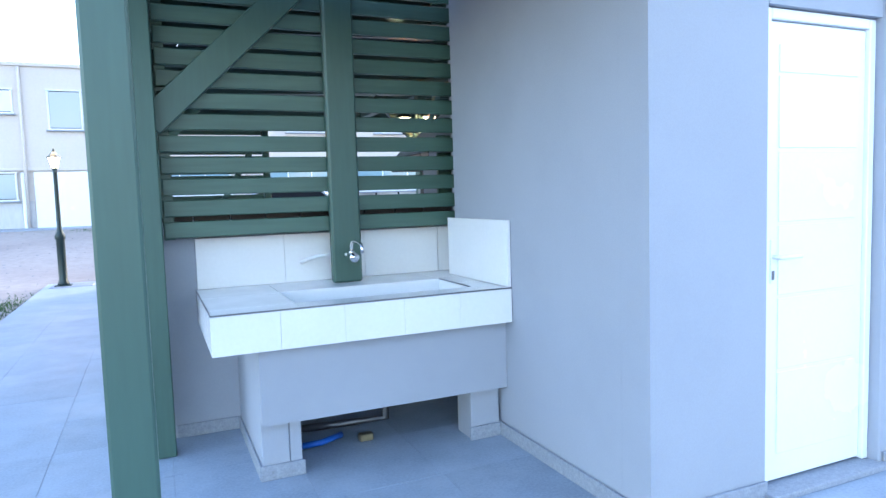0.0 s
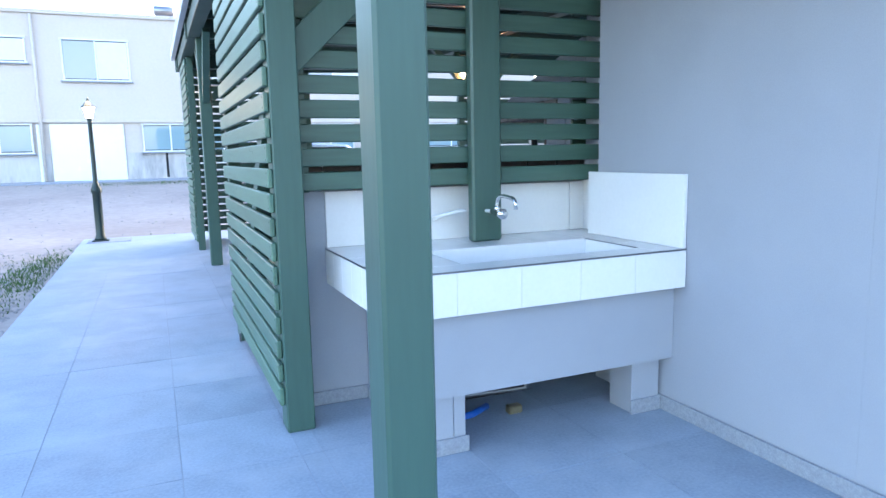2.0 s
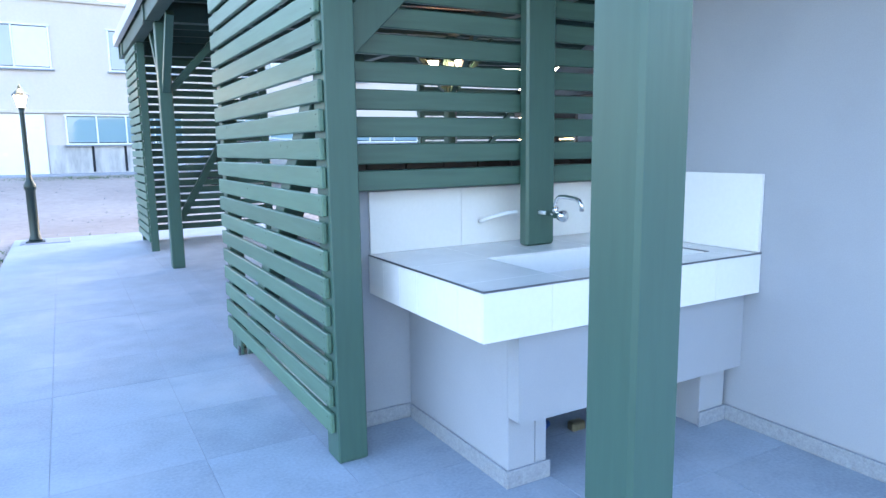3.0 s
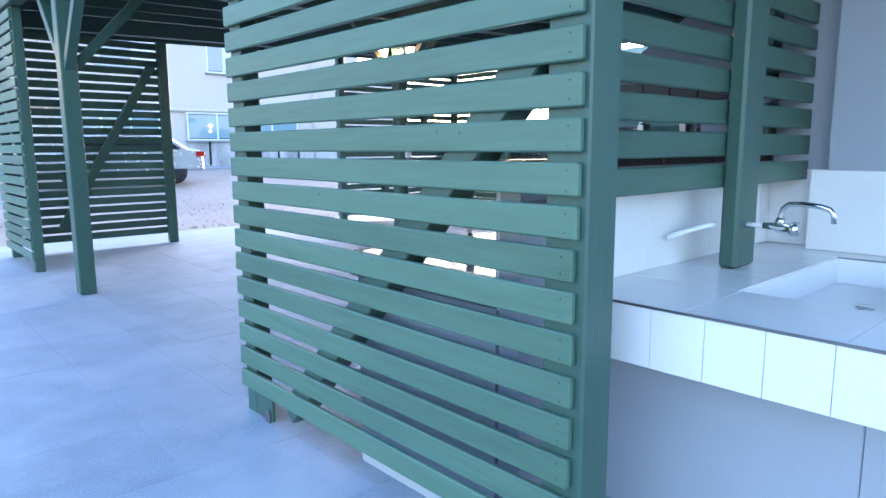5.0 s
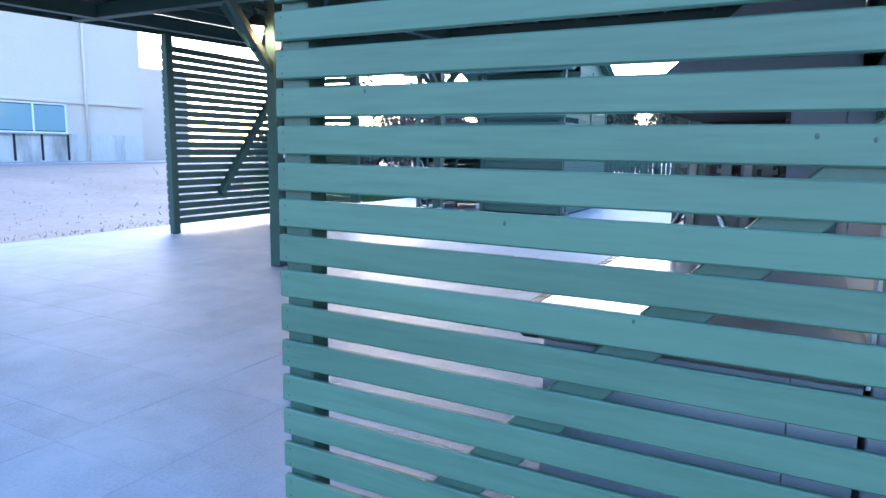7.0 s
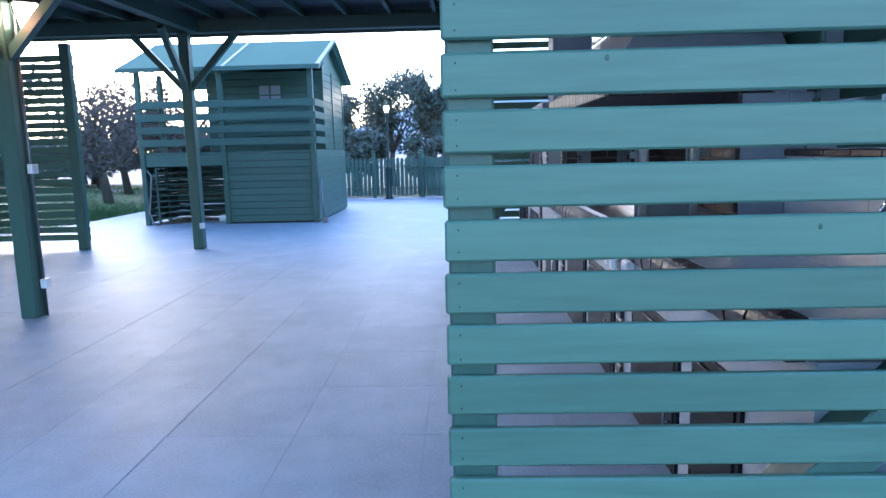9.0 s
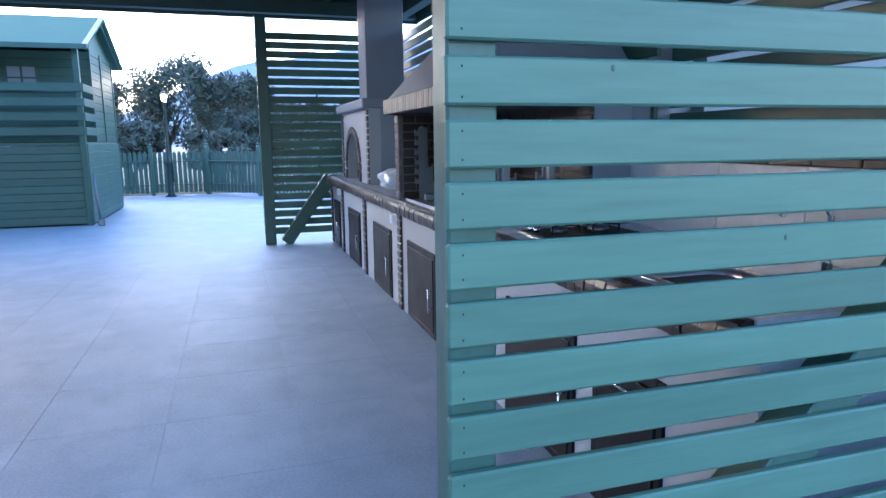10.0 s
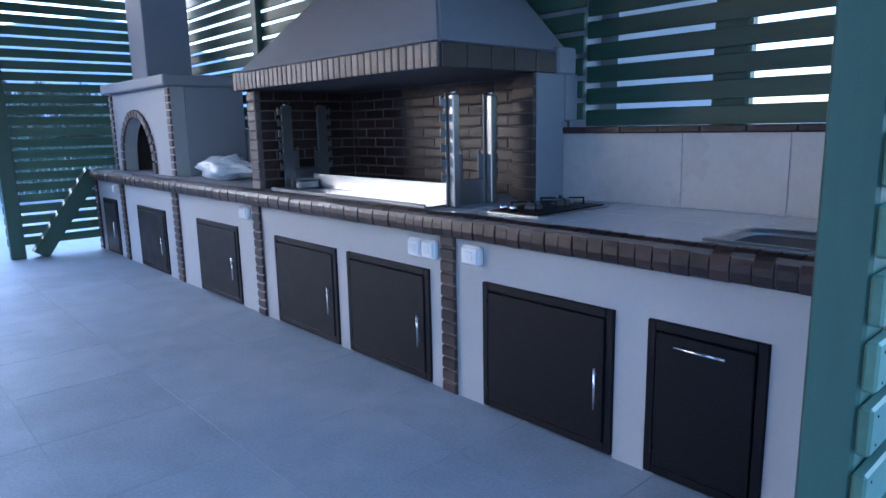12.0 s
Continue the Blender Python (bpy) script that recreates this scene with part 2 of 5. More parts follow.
def prism(name, outline, axis, a, b, mat, parent=None, label="", bevel=0.0):
    """A flat outline of 2D points pushed from a to b along axis 'x' or 'y'."""
    bm = bmesh.new()
    put = (lambda p, s: (s, p[0], p[1])) if axis == "x" else (lambda p, s: (p[0], s, p[1]))
    va = [bm.verts.new(put(p, a)) for p in outline]
    vb = [bm.verts.new(put(p, b)) for p in outline]
    bm.faces.new(va)
    bm.faces.new(vb[::-1])
    n = len(outline)
    for i in range(n):
        bm.faces.new((va[i], vb[i], vb[(i + 1) % n], va[(i + 1) % n]))
    bmesh.ops.recalc_face_normals(bm, faces=bm.faces)
    if bevel:
        bmesh.ops.bevel(bm, geom=list(bm.edges), offset=bevel, segments=1, affect="EDGES")
    return _centred(name, bm, mat, parent, label)


rng = random.Random(7)

# ---- ground, patio, far setting ----
def ground_height(x, y):
    rise = min(max((y - 14.5) / 12.0, 0), 1)
    return -0.05 + 0.72 * rise * rise * (3 - 2 * rise) * (1 if x < 22 else max(0, 1 - (x - 22) / 10))


steps = [-900, -400, -150, -60, -30] + [-20 + 1.0 * i for i in range(60)] + [45, 60, 100, 200, 400, 900]
bm = bmesh.new()
grid = [[bm.verts.new((x, y, ground_height(x, y) + (0.012 * noise.noise(Vector((x * 0.9, y * 0.9, 0))) if abs(x) < 45 and abs(y) < 45 else 0))) for y in steps] for x in steps]
for i in range(len(steps) - 1):
    for j in range(len(steps) - 1):
        bm.faces.new((grid[i][j], grid[i + 1][j], grid[i + 1][j + 1], grid[i][j + 1]))
tagged(part("ground", bm, M_DIRT, None), "bare pale brown dirt yard around the patio", "ground", kind="structure")

patio = tagged(box("patio_floor", -1.72, 17.6, -4.0, 13.75, -0.2, -0.002, M_JOINT, None, c=0), "blue-grey stone tiled patio floor with thin joints", "floor", kind="structure")

# hills and the far plain
bm = bmesh.new()
n = 60
low, high = [], []
for i in range(n + 1):
    y = -420 + 620 * i / n
    h = 12 + 34 * math.exp(-((y + 75) / 75) ** 2) + 10 * math.exp(-((y - 5) / 30) ** 2) + 16 * math.exp(-((y + 260) / 90) ** 2) + 2.5 * noise.noise(Vector((y * 0.03, 0, 4))) + 0.8 * noise.noise(Vector((y * 0.15, 0, 9)))
    if y > 20:
        h *= max(0.15, 1 - (y - 20) / 120)
    low.append(bm.verts.new((300, y, -2)))
    high.append(bm.verts.new((360, y * 1.2, h * 1.2)))
for i in range(n):
    bm.faces.new((low[i], low[i + 1], high[i + 1], high[i]))
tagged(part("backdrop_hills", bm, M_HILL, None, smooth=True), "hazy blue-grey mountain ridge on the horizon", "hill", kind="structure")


# ---- the utility building beside the wash nook ----
hut = thing("utility_building", (3.1, 3.3, 0), "small grey rendered outbuilding with a flat roof", "building")
box("wall_side", 1.79, 1.95, 2.403, 4.0, 0, 2.75, M_WALL, hut, c=0.0)
box("wall_side", 1.90, 1.95, 4.0, 4.28, 0, 2.75, M_WALL, hut, c=0.0)
box("wall_front", 1.79, 2.42, 2.23, 2.4025, 0, 2.75, M_WALL, hut, c=0.0)
box("wall_front", 3.14, 4.35, 2.20, 2.40, 0, 2.75, M_WALL, hut, c=0.006)
box("wall_lintel", 2.42, 3.14, 2.225, 2.40, 2.10, 2.75, M_WALL, hut, c=0.0)
box("wall_far", 4.2, 4.35, 2.403, 4.28, 0, 2.75, M_WALL, hut, c=0.006)
box("wall_back", 1.953, 4.197, 4.12, 4.28, 0, 2.75, M_WALL, hut, c=0.0)
box("roof", 1.75, 4.4, 2.16, 4.3, 2.753, 2.87, M_WALL, hut, c=0.01)
box("skirting", 1.772, 1.787, 2.21, 3.60, 0.0, 0.075, M_SKIRT, hut, c=0.003)
box("skirting", 1.772, 2.42, 2.213, 2.227, 0.0, 0.075, M_SKIRT, hut, c=0.003)
box("skirting", 3.16, 4.35, 2.183, 2.197, 0.0, 0.075, M_SKIRT, hut, c=0.003)
box("threshold", 2.40, 3.18, 2.16, 2.32, 0.0, 0.028, M_SKIRT, hut, c=0.003)
door = tagged(thing("door_1", (2.78, 2.28, 0.03), "white lacquered panel door, closed, in a white frame", "door"), kind="structure")
box("door_frame", 2.425, 2.465, 2.25, 2.33, 0.03, 2.095, M_DOOR, door)
box("door_frame", 3.095, 3.135, 2.25, 2.33, 0.03, 2.095, M_DOOR, door)
box("door_frame", 2.468, 3.092, 2.25, 2.33, 2.05, 2.095, M_DOOR, door)
leaf = box("door_leaf", 2.468, 3.090, 2.268, 2.31, 0.04, 2.046, M_DOOR, door)
for z0, z1 in ((0.16, 0.53), (0.545, 0.86), (0.875, 1.18), (1.195, 1.50), (1.515, 1.82), (1.835, 1.95)):
    box("door_panel", 2.53, 3.03, 2.262, 2.267, z0, z1, M_DOOR, leaf, c=0.002)
box("lock_plate", 2.482, 2.51, 2.262, 2.267, 0.93, 1.12, M_WHITE, leaf, c=0.002)
tube("door_handle", [(2.497, 2.268, 1.045), (2.497, 2.222, 1.045), (2.62, 2.218, 1.045)], 0.009, M_WHITE, leaf)
box("key_hole", 2.488, 2.503, 2.258, 2.2615, 0.945, 0.985, M_STEELD, leaf, c=0.001)


# ---- wash nook ----
knee = tagged(box("wall_nook", 0.055, 1.898, 4.292, 4.384, 0, 1.155, M_WALL, None), "low grey rendered wall behind the wash basin", "wall", kind="structure")
box("skirting", 0.11, 0.47, 4.277, 4.2905, 0, 0.075, M_SKIRT, knee, c=0.003)
wash = thing("wash_basin_unit", (1.0, 3.8, 0), "built-in wash basin with white tiled top on grey masonry legs", "sink")
# the top is a ring of slabs round the sunk bowl
TX0, TX1, TY0, TY1 = 0.255, 1.785, 3.295, 4.285
BX0, BX1, BY0, BY1 = 0.66, 1.62, 3.45, 3.88
box("countertop", TX0 + 0.008, BX0, TY0 + 0.008, TY1, 0.70, 0.849, M_GROUT, wash, c=0)
box("countertop", BX1, TX1, TY0 + 0.008, TY1, 0.70, 0.849, M_GROUT, wash, c=0)
box("countertop", BX0, BX1, TY0 + 0.008, BY0, 0.70, 0.849, M_GROUT, wash, c=0)
box("countertop", BX0, BX1, BY1, TY1, 0.70, 0.849, M_GROUT, wash, c=0)
box("bowl_floor", BX0, BX1, BY0, BY1, 0.70, 0.745, M_TILE, wash, c=0, label="sunken white tiled bowl floor")
for name, a in (("bowl_side", (BX0 - 0.004, BX0 + 0.006, BY0, BY1)), ("bowl_side", (BX1 - 0.006, BX1 + 0.004, BY0, BY1)), ("bowl_side", (BX0 + 0.006, BX1 - 0.006, BY0 - 0.004, BY0 + 0.006)), ("bowl_side", (BX0 + 0.006, BX1 - 0.006, BY1 - 0.006, BY1 + 0.004))):
    box(name, *a, 0.746, 0.851, M_TILE, wash, c=0.001)
lathe("drain", [(0.03, 0), (0.03, 0.006), (0.012, 0.007)], 1.2, 3.66, M_CHROME, wash, z=0.746)


def tile_run(name, x0, x1, y0, y1, nx, ny, z0, z1, mat, parent, gap=0.002):
    for i in range(nx):
        for j in range(ny):
            a, b = x0 + (x1 - x0) * i / nx, x0 + (x1 - x0) * (i + 1) / nx
            c, d = y0 + (y1 - y0) * j / ny, y0 + (y1 - y0) * (j + 1) / ny
            box(name, a + gap / 2, b - gap / 2, c + gap / 2, d - gap / 2, z0, z1, mat, parent, c=0.001)


tile_run("tile", TX0, BX0, TY0, BY0, 1, 1, 0.849, 0.855, M_TILE, wash)
tile_run("tile", TX0, BX0, BY0, TY1, 1, 2, 0.849, 0.855, M_TILE, wash)
tile_run("tile", BX0, BX1, TY0, BY0, 3, 1, 0.849, 0.855, M_TILE, wash)
tile_run("tile", BX0, BX1, BY1, TY1, 3, 1, 0.849, 0.855, M_TILE, wash)
tile_run("tile", BX1, TX1, TY0, TY1, 1, 3, 0.849, 0.855, M_TILE, wash)
# front and side fascia of upright tiles
box("edge_trim", TX0, TX1, TY0 - 0.002, TY0 + 0.004, 0.8482, 0.8562, M_STEELD, wash, c=0.001)
box("edge_trim", TX0 - 0.002, TX0 + 0.004, TY0 + 0.0045, TY1, 0.8482, 0.8562, M_STEELD, wash, c=0.001)
box("edge_trim", BX1 - 0.008, BX1 + 0.004, BY0, BY1, 0.852, 0.8565, M_STEELD, wash, c=0.001)
nf = 5
for i in range(nf):
    a, b = TX0 + (TX1 - TX0) * i / nf, TX0 + (TX1 - TX0) * (i + 1) / nf
    box("fascia_tile", a + 0.0004, b - 0.0004, TY0, TY0 + 0.008, 0.667, 0.848, M_TILE, wash, c=0.001)
for i in range(6):
    a, b = TY0 + 0.009 + (TY1 - TY0 - 0.009) * i / 6, TY0 + 0.009 + (TY1 - TY0 - 0.009) * (i + 1) / 6
    box("fascia_tile", TX0, TX0 + 0.008, a + 0.001, b - 0.001, 0.667, 0.848, M_TILE, wash, c=0.001)
for i in range(3):
    a = TX0 + 0.01 + (TX1 - TX0 - 0.012) * i / 3
    box("splash_tile", a, a + (TX1 - TX0 - 0.012) / 3 - 0.001, 4.279, 4.2905, 0.856, 1.15, M_TILE, wash, c=0.001)
box("side_splash", 1.765, 1.787, 3.30, 4.06, 0.857, 1.215, M_TILE, wash, c=0.002)
box("splash_tile", 1.787, 1.887, 4.279, 4.2905, 0.856, 1.15, M_TILE, wash, c=0.001)
box("splash_tile", 1.888, 1.899, 4.003, 4.2905, 0.856, 1.215, M_TILE, wash, c=0.001)
box("counter_end", 1.787, 1.896, 4.003, 4.288, 0.70, 0.853, M_TILE, wash, c=0.001)
apron = prism("apron", [(0.465, 0.70), (0.465, 0.30), (0.475, 0.29), (1.787, 0.29), (1.787, 0.70)], "y", 3.372, 3.44, M_WALL, wash)
box("leg_wall", 0.465, 0.60, 3.443, 4.289, 0.0, 0.70, M_WALL, wash, c=0.004)
box("leg", 0.602, 0.66, 3.445, 3.57, 0.0, 0.289, M_WALL, wash, c=0.003)
box("leg", 1.595, 1.770, 3.445, 3.62, 0.0, 0.289, M_WALL, wash, c=0.003)
box("skirting", 0.452, 0.672, 3.429, 3.4425, 0.0, 0.075, M_SKIRT, wash, c=0.003)
box("skirting", 0.452, 0.464, 3.443, 4.27, 0.0, 0.075, M_SKIRT, wash, c=0.003)
box("skirting", 1.583, 1.771, 3.429, 3.4435, 0.0, 0.075, M_SKIRT, wash, c=0.003)
trap = thing("waste_pipe", (1.1, 3.9, 0), "grey waste pipe with a blue valve under the basin", "pipe")
tube("pipe", [(0.75, 4.0, 0.03), (1.0, 3.98, 0.03), (1.25, 3.9, 0.05), (1.25, 3.9, 0.70)], 0.022, M_STEELD, trap)
tube("hose", [(0.70, 3.75, 0.02), (0.82, 3.72, 0.035), (0.95, 3.8, 0.03)], 0.018, M_BLUE, trap, "blue plastic hose")
box("fitting", 1.03, 1.11, 3.70, 3.75, 0.0, 0.045, M_COPPER, trap, c=0.008)

tap = thing("tap", (1.09, 4.0, 1.0), "chrome wall tap with a swan-neck spout on the green post", "tap")
tube("supply_pipe", [(0.86, 4.25, 0.975), (0.90, 4.20, 1.0), (0.96, 4.15, 1.02), (1.011, 4.13, 1.025)], 0.010, M_WHITE, tap, "white flexible supply pipe")
tube("connector", [(1.09, 4.052, 1.025), (1.09, 3.985, 1.025)], 0.009, M_WHITE, tap, "white threaded connector")
tube("tap_body", [(1.09, 3.985, 1.025), (1.09, 3.95, 1.025), (1.09, 3.93, 1.022), (1.09, 3.89, 1.022), (1.09, 3.885, 1.02), (1.09, 3.86, 1.02)], [0.012, 0.014, 0.018, 0.017, 0.026, 0.028], M_CHROME, tap, segs=14)
tube("spout", [(1.09, 3.925, 1.03), (1.09, 3.925, 1.075), (1.091, 3.918, 1.095), (1.093, 3.90, 1.11), (1.096, 3.86, 1.113), (1.10, 3.79, 1.106), (1.101, 3.765, 1.098), (1.102, 3.752, 1.08), (1.102, 3.75, 1.05)], 0.010, M_CHROME, tap, segs=12)
lathe("spout_nut", [(0.016, 0), (0.018, 0.01), (0.014, 0.024)], 1.09, 3.925, M_CHROME, tap, segs=12, z=1.036)

# ---- timber screens ----
PITCH, SLAT = 0.1153, 0.089


def slat_screen(name, axis, plane, a, b, out, z_first, count, posts, label, group="slatted timber screens", braces=(), post_w=0.095, thick=0.024, ends=None, nails=False, sag=0.0, brace_w=0.1):
    """Boards along axis ('x' or 'y') on the side `out` of posts; plane is the outer face of the boards."""
    mid = (a + b) / 2
    ob = thing(name, (plane, mid, 0) if axis == "y" else (mid, plane, 0), label, "screen", group)
    inner = plane - out * thick
    # boards along x take the copy with shade in its colour
    mat = M_SLAT if axis == "y" else M_SLATX_SHADE
    for i in range(count):
        z = z_first + i * PITCH - sag * max(0, 1 - i / 5) ** 0.7
        jit = 0.004 * math.sin(i * 7.3)
        s0 = a + (ends if ends and i < 8 else 0) + jit * 0.6
        lo, hi = min(plane, inner), max(plane, inner)
        if axis == "y":
            board = box("slat", lo, hi, s0, b + 0.002 * math.sin(i * 3.1), z, z + SLAT, mat, ob, c=0.005)
            if nails:
                xf = hi if out > 0 else lo
                for ny in (s0 + 0.035, b - 0.03):
                    for nz in (z + 0.018 + 0.004 * math.sin(i * 5 + ny), z + SLAT - 0.02):
                        box("nail", xf - 0.0015, xf + 0.001, ny - 0.0014, ny + 0.0014, nz - 0.002, nz + 0.002, M_DARK, board, c=0)
        else:
            box("slat", s0, b + 0.002 * math.sin(i * 3.1), lo, hi, z, z + SLAT, mat, ob, c=0.005)
    q0 = inner - out * 0.001
    for p0, p1, zt, *deep in posts:
        q1 = q0 - out * (deep[0] if deep else post_w)
        lo, hi = min(q0, q1), max(q0, q1)
        if axis == "y":
            box("post", lo, hi, p0, p1, 0, zt, M_POST, ob, c=0.006)
        else:
            box("post", p0, p1, lo, hi, 0, zt, M_POST, ob, c=0.006)
    for (u0, z0), (u1, z1) in braces:
        m = q0 - out * 0.052
        if axis == "y":
            bar("brace", (m, u0, z0), (m, u1, z1), brace_w, brace_w, M_POST, ob)
        else:
            bar("brace", (u0, m, z0), (u1, m, z1), 0.1, 0.1, M_POST, ob)
    return ob


side = slat_screen("slat_screen", "y", -0.065, 4.0, 6.04, -1, 0.155, 23, [(3.983, 4.125, 2.78), (5.93, 6.032, 2.78, 0.09)],
                   "tall green painted slatted screen beside the walkway", braces=[((4.17, 1.60), (5.62, 0.10)), ((4.5, 2.6), (4.17, 2.1))], ends=0.011, post_w=0.135, nails=True, sag=0.021, brace_w=0.11)
box("foot_board", -0.0405, -0.02, 5.78, 5.9285, 0.003, 0.16, M_POST, side, c=0.004)
box("bracket", -0.055, -0.042, 5.785, 5.825, 0.0, 0.06, M_STEELD, side, c=0.003, label="small steel angle bracket")

for ky, kz, kw in ((5.70, 1.495, 0.007), (4.545, 1.372, 0.007), (4.44, 1.365, 0.006), (4.9, 0.92, 0.006), (5.25, 1.14, 0.007)):
    bm = bmesh.new()
    bmesh.ops.create_uvsphere(bm, u_segments=10, v_segments=6, radius=1.0)
    for v in bm.verts:
        v.co = Vector((v.co.x * 0.0012, v.co.y * kw * 0.7, v.co.z * kw))
    part("knot", bm, M_KNOT, side, "dark knot in a painted board", (-0.065, ky, kz), smooth=True)
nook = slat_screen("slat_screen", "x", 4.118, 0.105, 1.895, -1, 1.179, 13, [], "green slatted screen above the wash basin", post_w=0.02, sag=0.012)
back_post = box("post", 1.012, 1.19, 4.05, 4.117, 0.857, 2.62, M_POST, nook, c=0.012)
bar("brace", (0.06, 4.087, 1.78), (0.88, 4.087, 2.58), 0.055, 0.15, M_POST, nook)
box("post", 0.1025, 0.16, 4.154, 4.21, 1.157, 2.78, M_POST, nook, c=0.004)

ends_screen = slat_screen("slat_screen", "y", 7.88, 4.30, 6.085, 1, 0.13, 23, [(5.94, 6.08, 2.95), (4.31, 4.40, 2.95)], "green slatted screen closing the end of the outdoor kitchen", braces=[((5.81, 0.02), (5.2, 0.88))], brace_w=0.155)
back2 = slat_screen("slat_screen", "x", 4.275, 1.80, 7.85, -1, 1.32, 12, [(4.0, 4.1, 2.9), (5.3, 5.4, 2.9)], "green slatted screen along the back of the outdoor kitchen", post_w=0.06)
slat_screen("slat_screen", "y", -0.02, 11.15, 12.62, -1, 0.13, 23, [(11.15, 11.27, 2.78)], "green slatted screen at the far corner of the pergola", braces=[((11.3, 0.9), (12.4, 2.3))])
slat_screen("slat_screen", "x", 12.62, 0.0, 2.06, 1, 0.13, 23, [(1.94, 2.06, 2.78), (0.02, 0.13, 2.78)], "green slatted screen facing the dirt yard", braces=[((0.6, 0.3), (1.85, 2.45))])
slat_screen("slat_screen", "x", 12.86, 5.03, 7.92, 1, 0.13, 23, [(5.03, 5.15, 2.9), (7.74, 7.86, 2.9)], "green slatted screen facing the dirt yard", braces=[((6.0, 0.55), (7.5, 2.5))])
slat_screen("slat_screen", "y", 7.95, 11.42, 12.82, 1, 0.13, 23, [(11.42, 11.56, 2.9)], "green slatted screen at the far corner of the pergola")

# ---- pergola ----


def roof_z(x):
    return 2.78 + 0.026 * x


pergola = thing("pergola", (3.9, 8.3, 0), "large green timber pergola with a dark boarded roof", "pergola")
near = thing("corner_post", (-0.04, 2.32, 0), "green chamfered corner post of the wash nook", "post")
box("post", -0.103, 0.023, 2.255, 2.385, 0.0, 2.52, M_POST, near, c=0.009)
# this beam carries the added roof, out of view
box("beam", -0.095, 0.015, 1.55, 3.82, 2.523, 2.65, M_BEAM, near, c=0.006)
# roof out of view, added and sized to keep daylight off the nook
nook_shade_roof = thing("nook_shade_roof", (0.8, 3.0, 2.6), "unseen boarded roof added to shade the wash nook", "roof")
for i in range(6):
    box("roof_board", -0.30 + i * 0.34, -0.30 + i * 0.34 + 0.335, 1.40, 3.82, 2.657, 2.68, M_ROOFP, nook_shade_roof, c=0.003)
for i in range(4):
    box("rafter", 0.017, 1.745, 1.62 + i * 0.65, 1.68 + i * 0.65, 2.56, 2.654, M_BEAM, nook_shade_roof, c=0.004)
for x0, x1, ym in ((0.05, 0.19, 9.63), (3.80, 3.94, 9.63), (7.72, 7.86, 9.76)):
    p = box("post", x0, x1, ym - 0.07, ym + 0.07, 0.0, roof_z(x0), M_POST, pergola, c=0.008)
    xm = (x0 + x1) / 2
    for d in (-1, 1):
        if 0.5 < xm + d * 0.6 < 7.9:
            bar("brace", (xm + d * 0.05, ym, roof_z(xm) - 0.75), (xm + d * 0.72, ym, roof_z(xm + d * 0.72) - 0.02), 0.08, 0.08, M_POST, pergola)
        bar("brace", (xm, ym + d * 0.05, roof_z(xm) - 0.75), (xm, ym + d * 0.72, roof_z(xm) - 0.02), 0.08, 0.08, M_POST, pergola)


def sloped(name, x0, x1, y0, y1, dz0, dz1, mat, parent):
    return prism(name, [(x0, roof_z(x0) + dz0), (x1, roof_z(x1) + dz0), (x1, roof_z(x1) + dz1), (x0, roof_z(x0) + dz1)], "y", y0, y1, mat, parent)


for y0 in (4.10, 9.56, 12.48):
    sloped("beam", -0.06, 7.96, y0, y0 + 0.14, 0.0, 0.17, M_BEAM, pergola)
for x0 in (-0.04, 3.80, 7.80):
    box("beam", x0, x0 + 0.14, 3.95, 12.98, roof_z(x0) + 0.004, roof_z(x0) + 0.175, M_BEAM, pergola, c=0.006)
for i in range(14):
    y0 = 4.5 + i * 0.6
    sloped("rafter", -0.06, 8.1, y0, y0 + 0.05, 0.178, 0.28, M_BEAM, pergola)
for i in range(16):
    x0 = -0.09 + i * 0.512
    sloped("roof_board", x0, x0 + 0.503, 3.85, 13.0, 0.285, 0.31, M_ROOFP, pergola)
sloped("gutter", -0.125, -0.065, 3.8, 13.03, 0.185, 0.33, M_GUTTER, pergola)
box("fascia", 8.10, 8.125, 3.83, 13.02, roof_z(8.1) - 0.02, roof_z(8.1) + 0.30, M_BEAM, pergola, c=0.004)
for y0 in (3.83, 13.002):
    sloped("fascia", -0.06, 8.10, y0, y0 + 0.02, 0.0, 0.284, M_BEAM, pergola)
# added glowing discs for warm bright points overhead; no fittings known there
for x, y in ((2.3, 6.3), (3.2, 7.6), (5.2, 6.4)):
    sp = thing("glow_spot", (x, y, roof_z(x) + 0.26), "small glowing disc added at the ceiling as a bright point", "lamp", "ceiling spots")
    lathe("trim_ring", [(0.055, 0), (0.055, 0.03), (0.03, 0.03)], x, y, M_WHITE, sp, z=roof_z(x) + 0.25)
    lathe("bulb", [(0.03, -0.004), (0.04, 0.0), (0.04, 0.01)], x, y, M_SPOT, sp, z=roof_z(x) + 0.245)

# conduits and boxes on the posts
for x, yc in ((3.945, 9.545), (7.70, 9.675)):
    cd = thing("conduit", (x, yc + 0.02, 0.3), "grey electrical conduit with white junction boxes on the post", "conduit")
    tube("pipe", [(x - 0.03, yc, 0.0), (x - 0.03, yc, 2.75)], 0.011, M_STEELD if x < 5 else M_POST, cd)
    for zb in ((0.28, 1.24) if x < 5 else (0.34,)):
        box("junction_box", x - 0.07, x + 0.01, yc - 0.04, yc + 0.01, zb - 0.04, zb + 0.04, M_WHITE, cd, c=0.006)


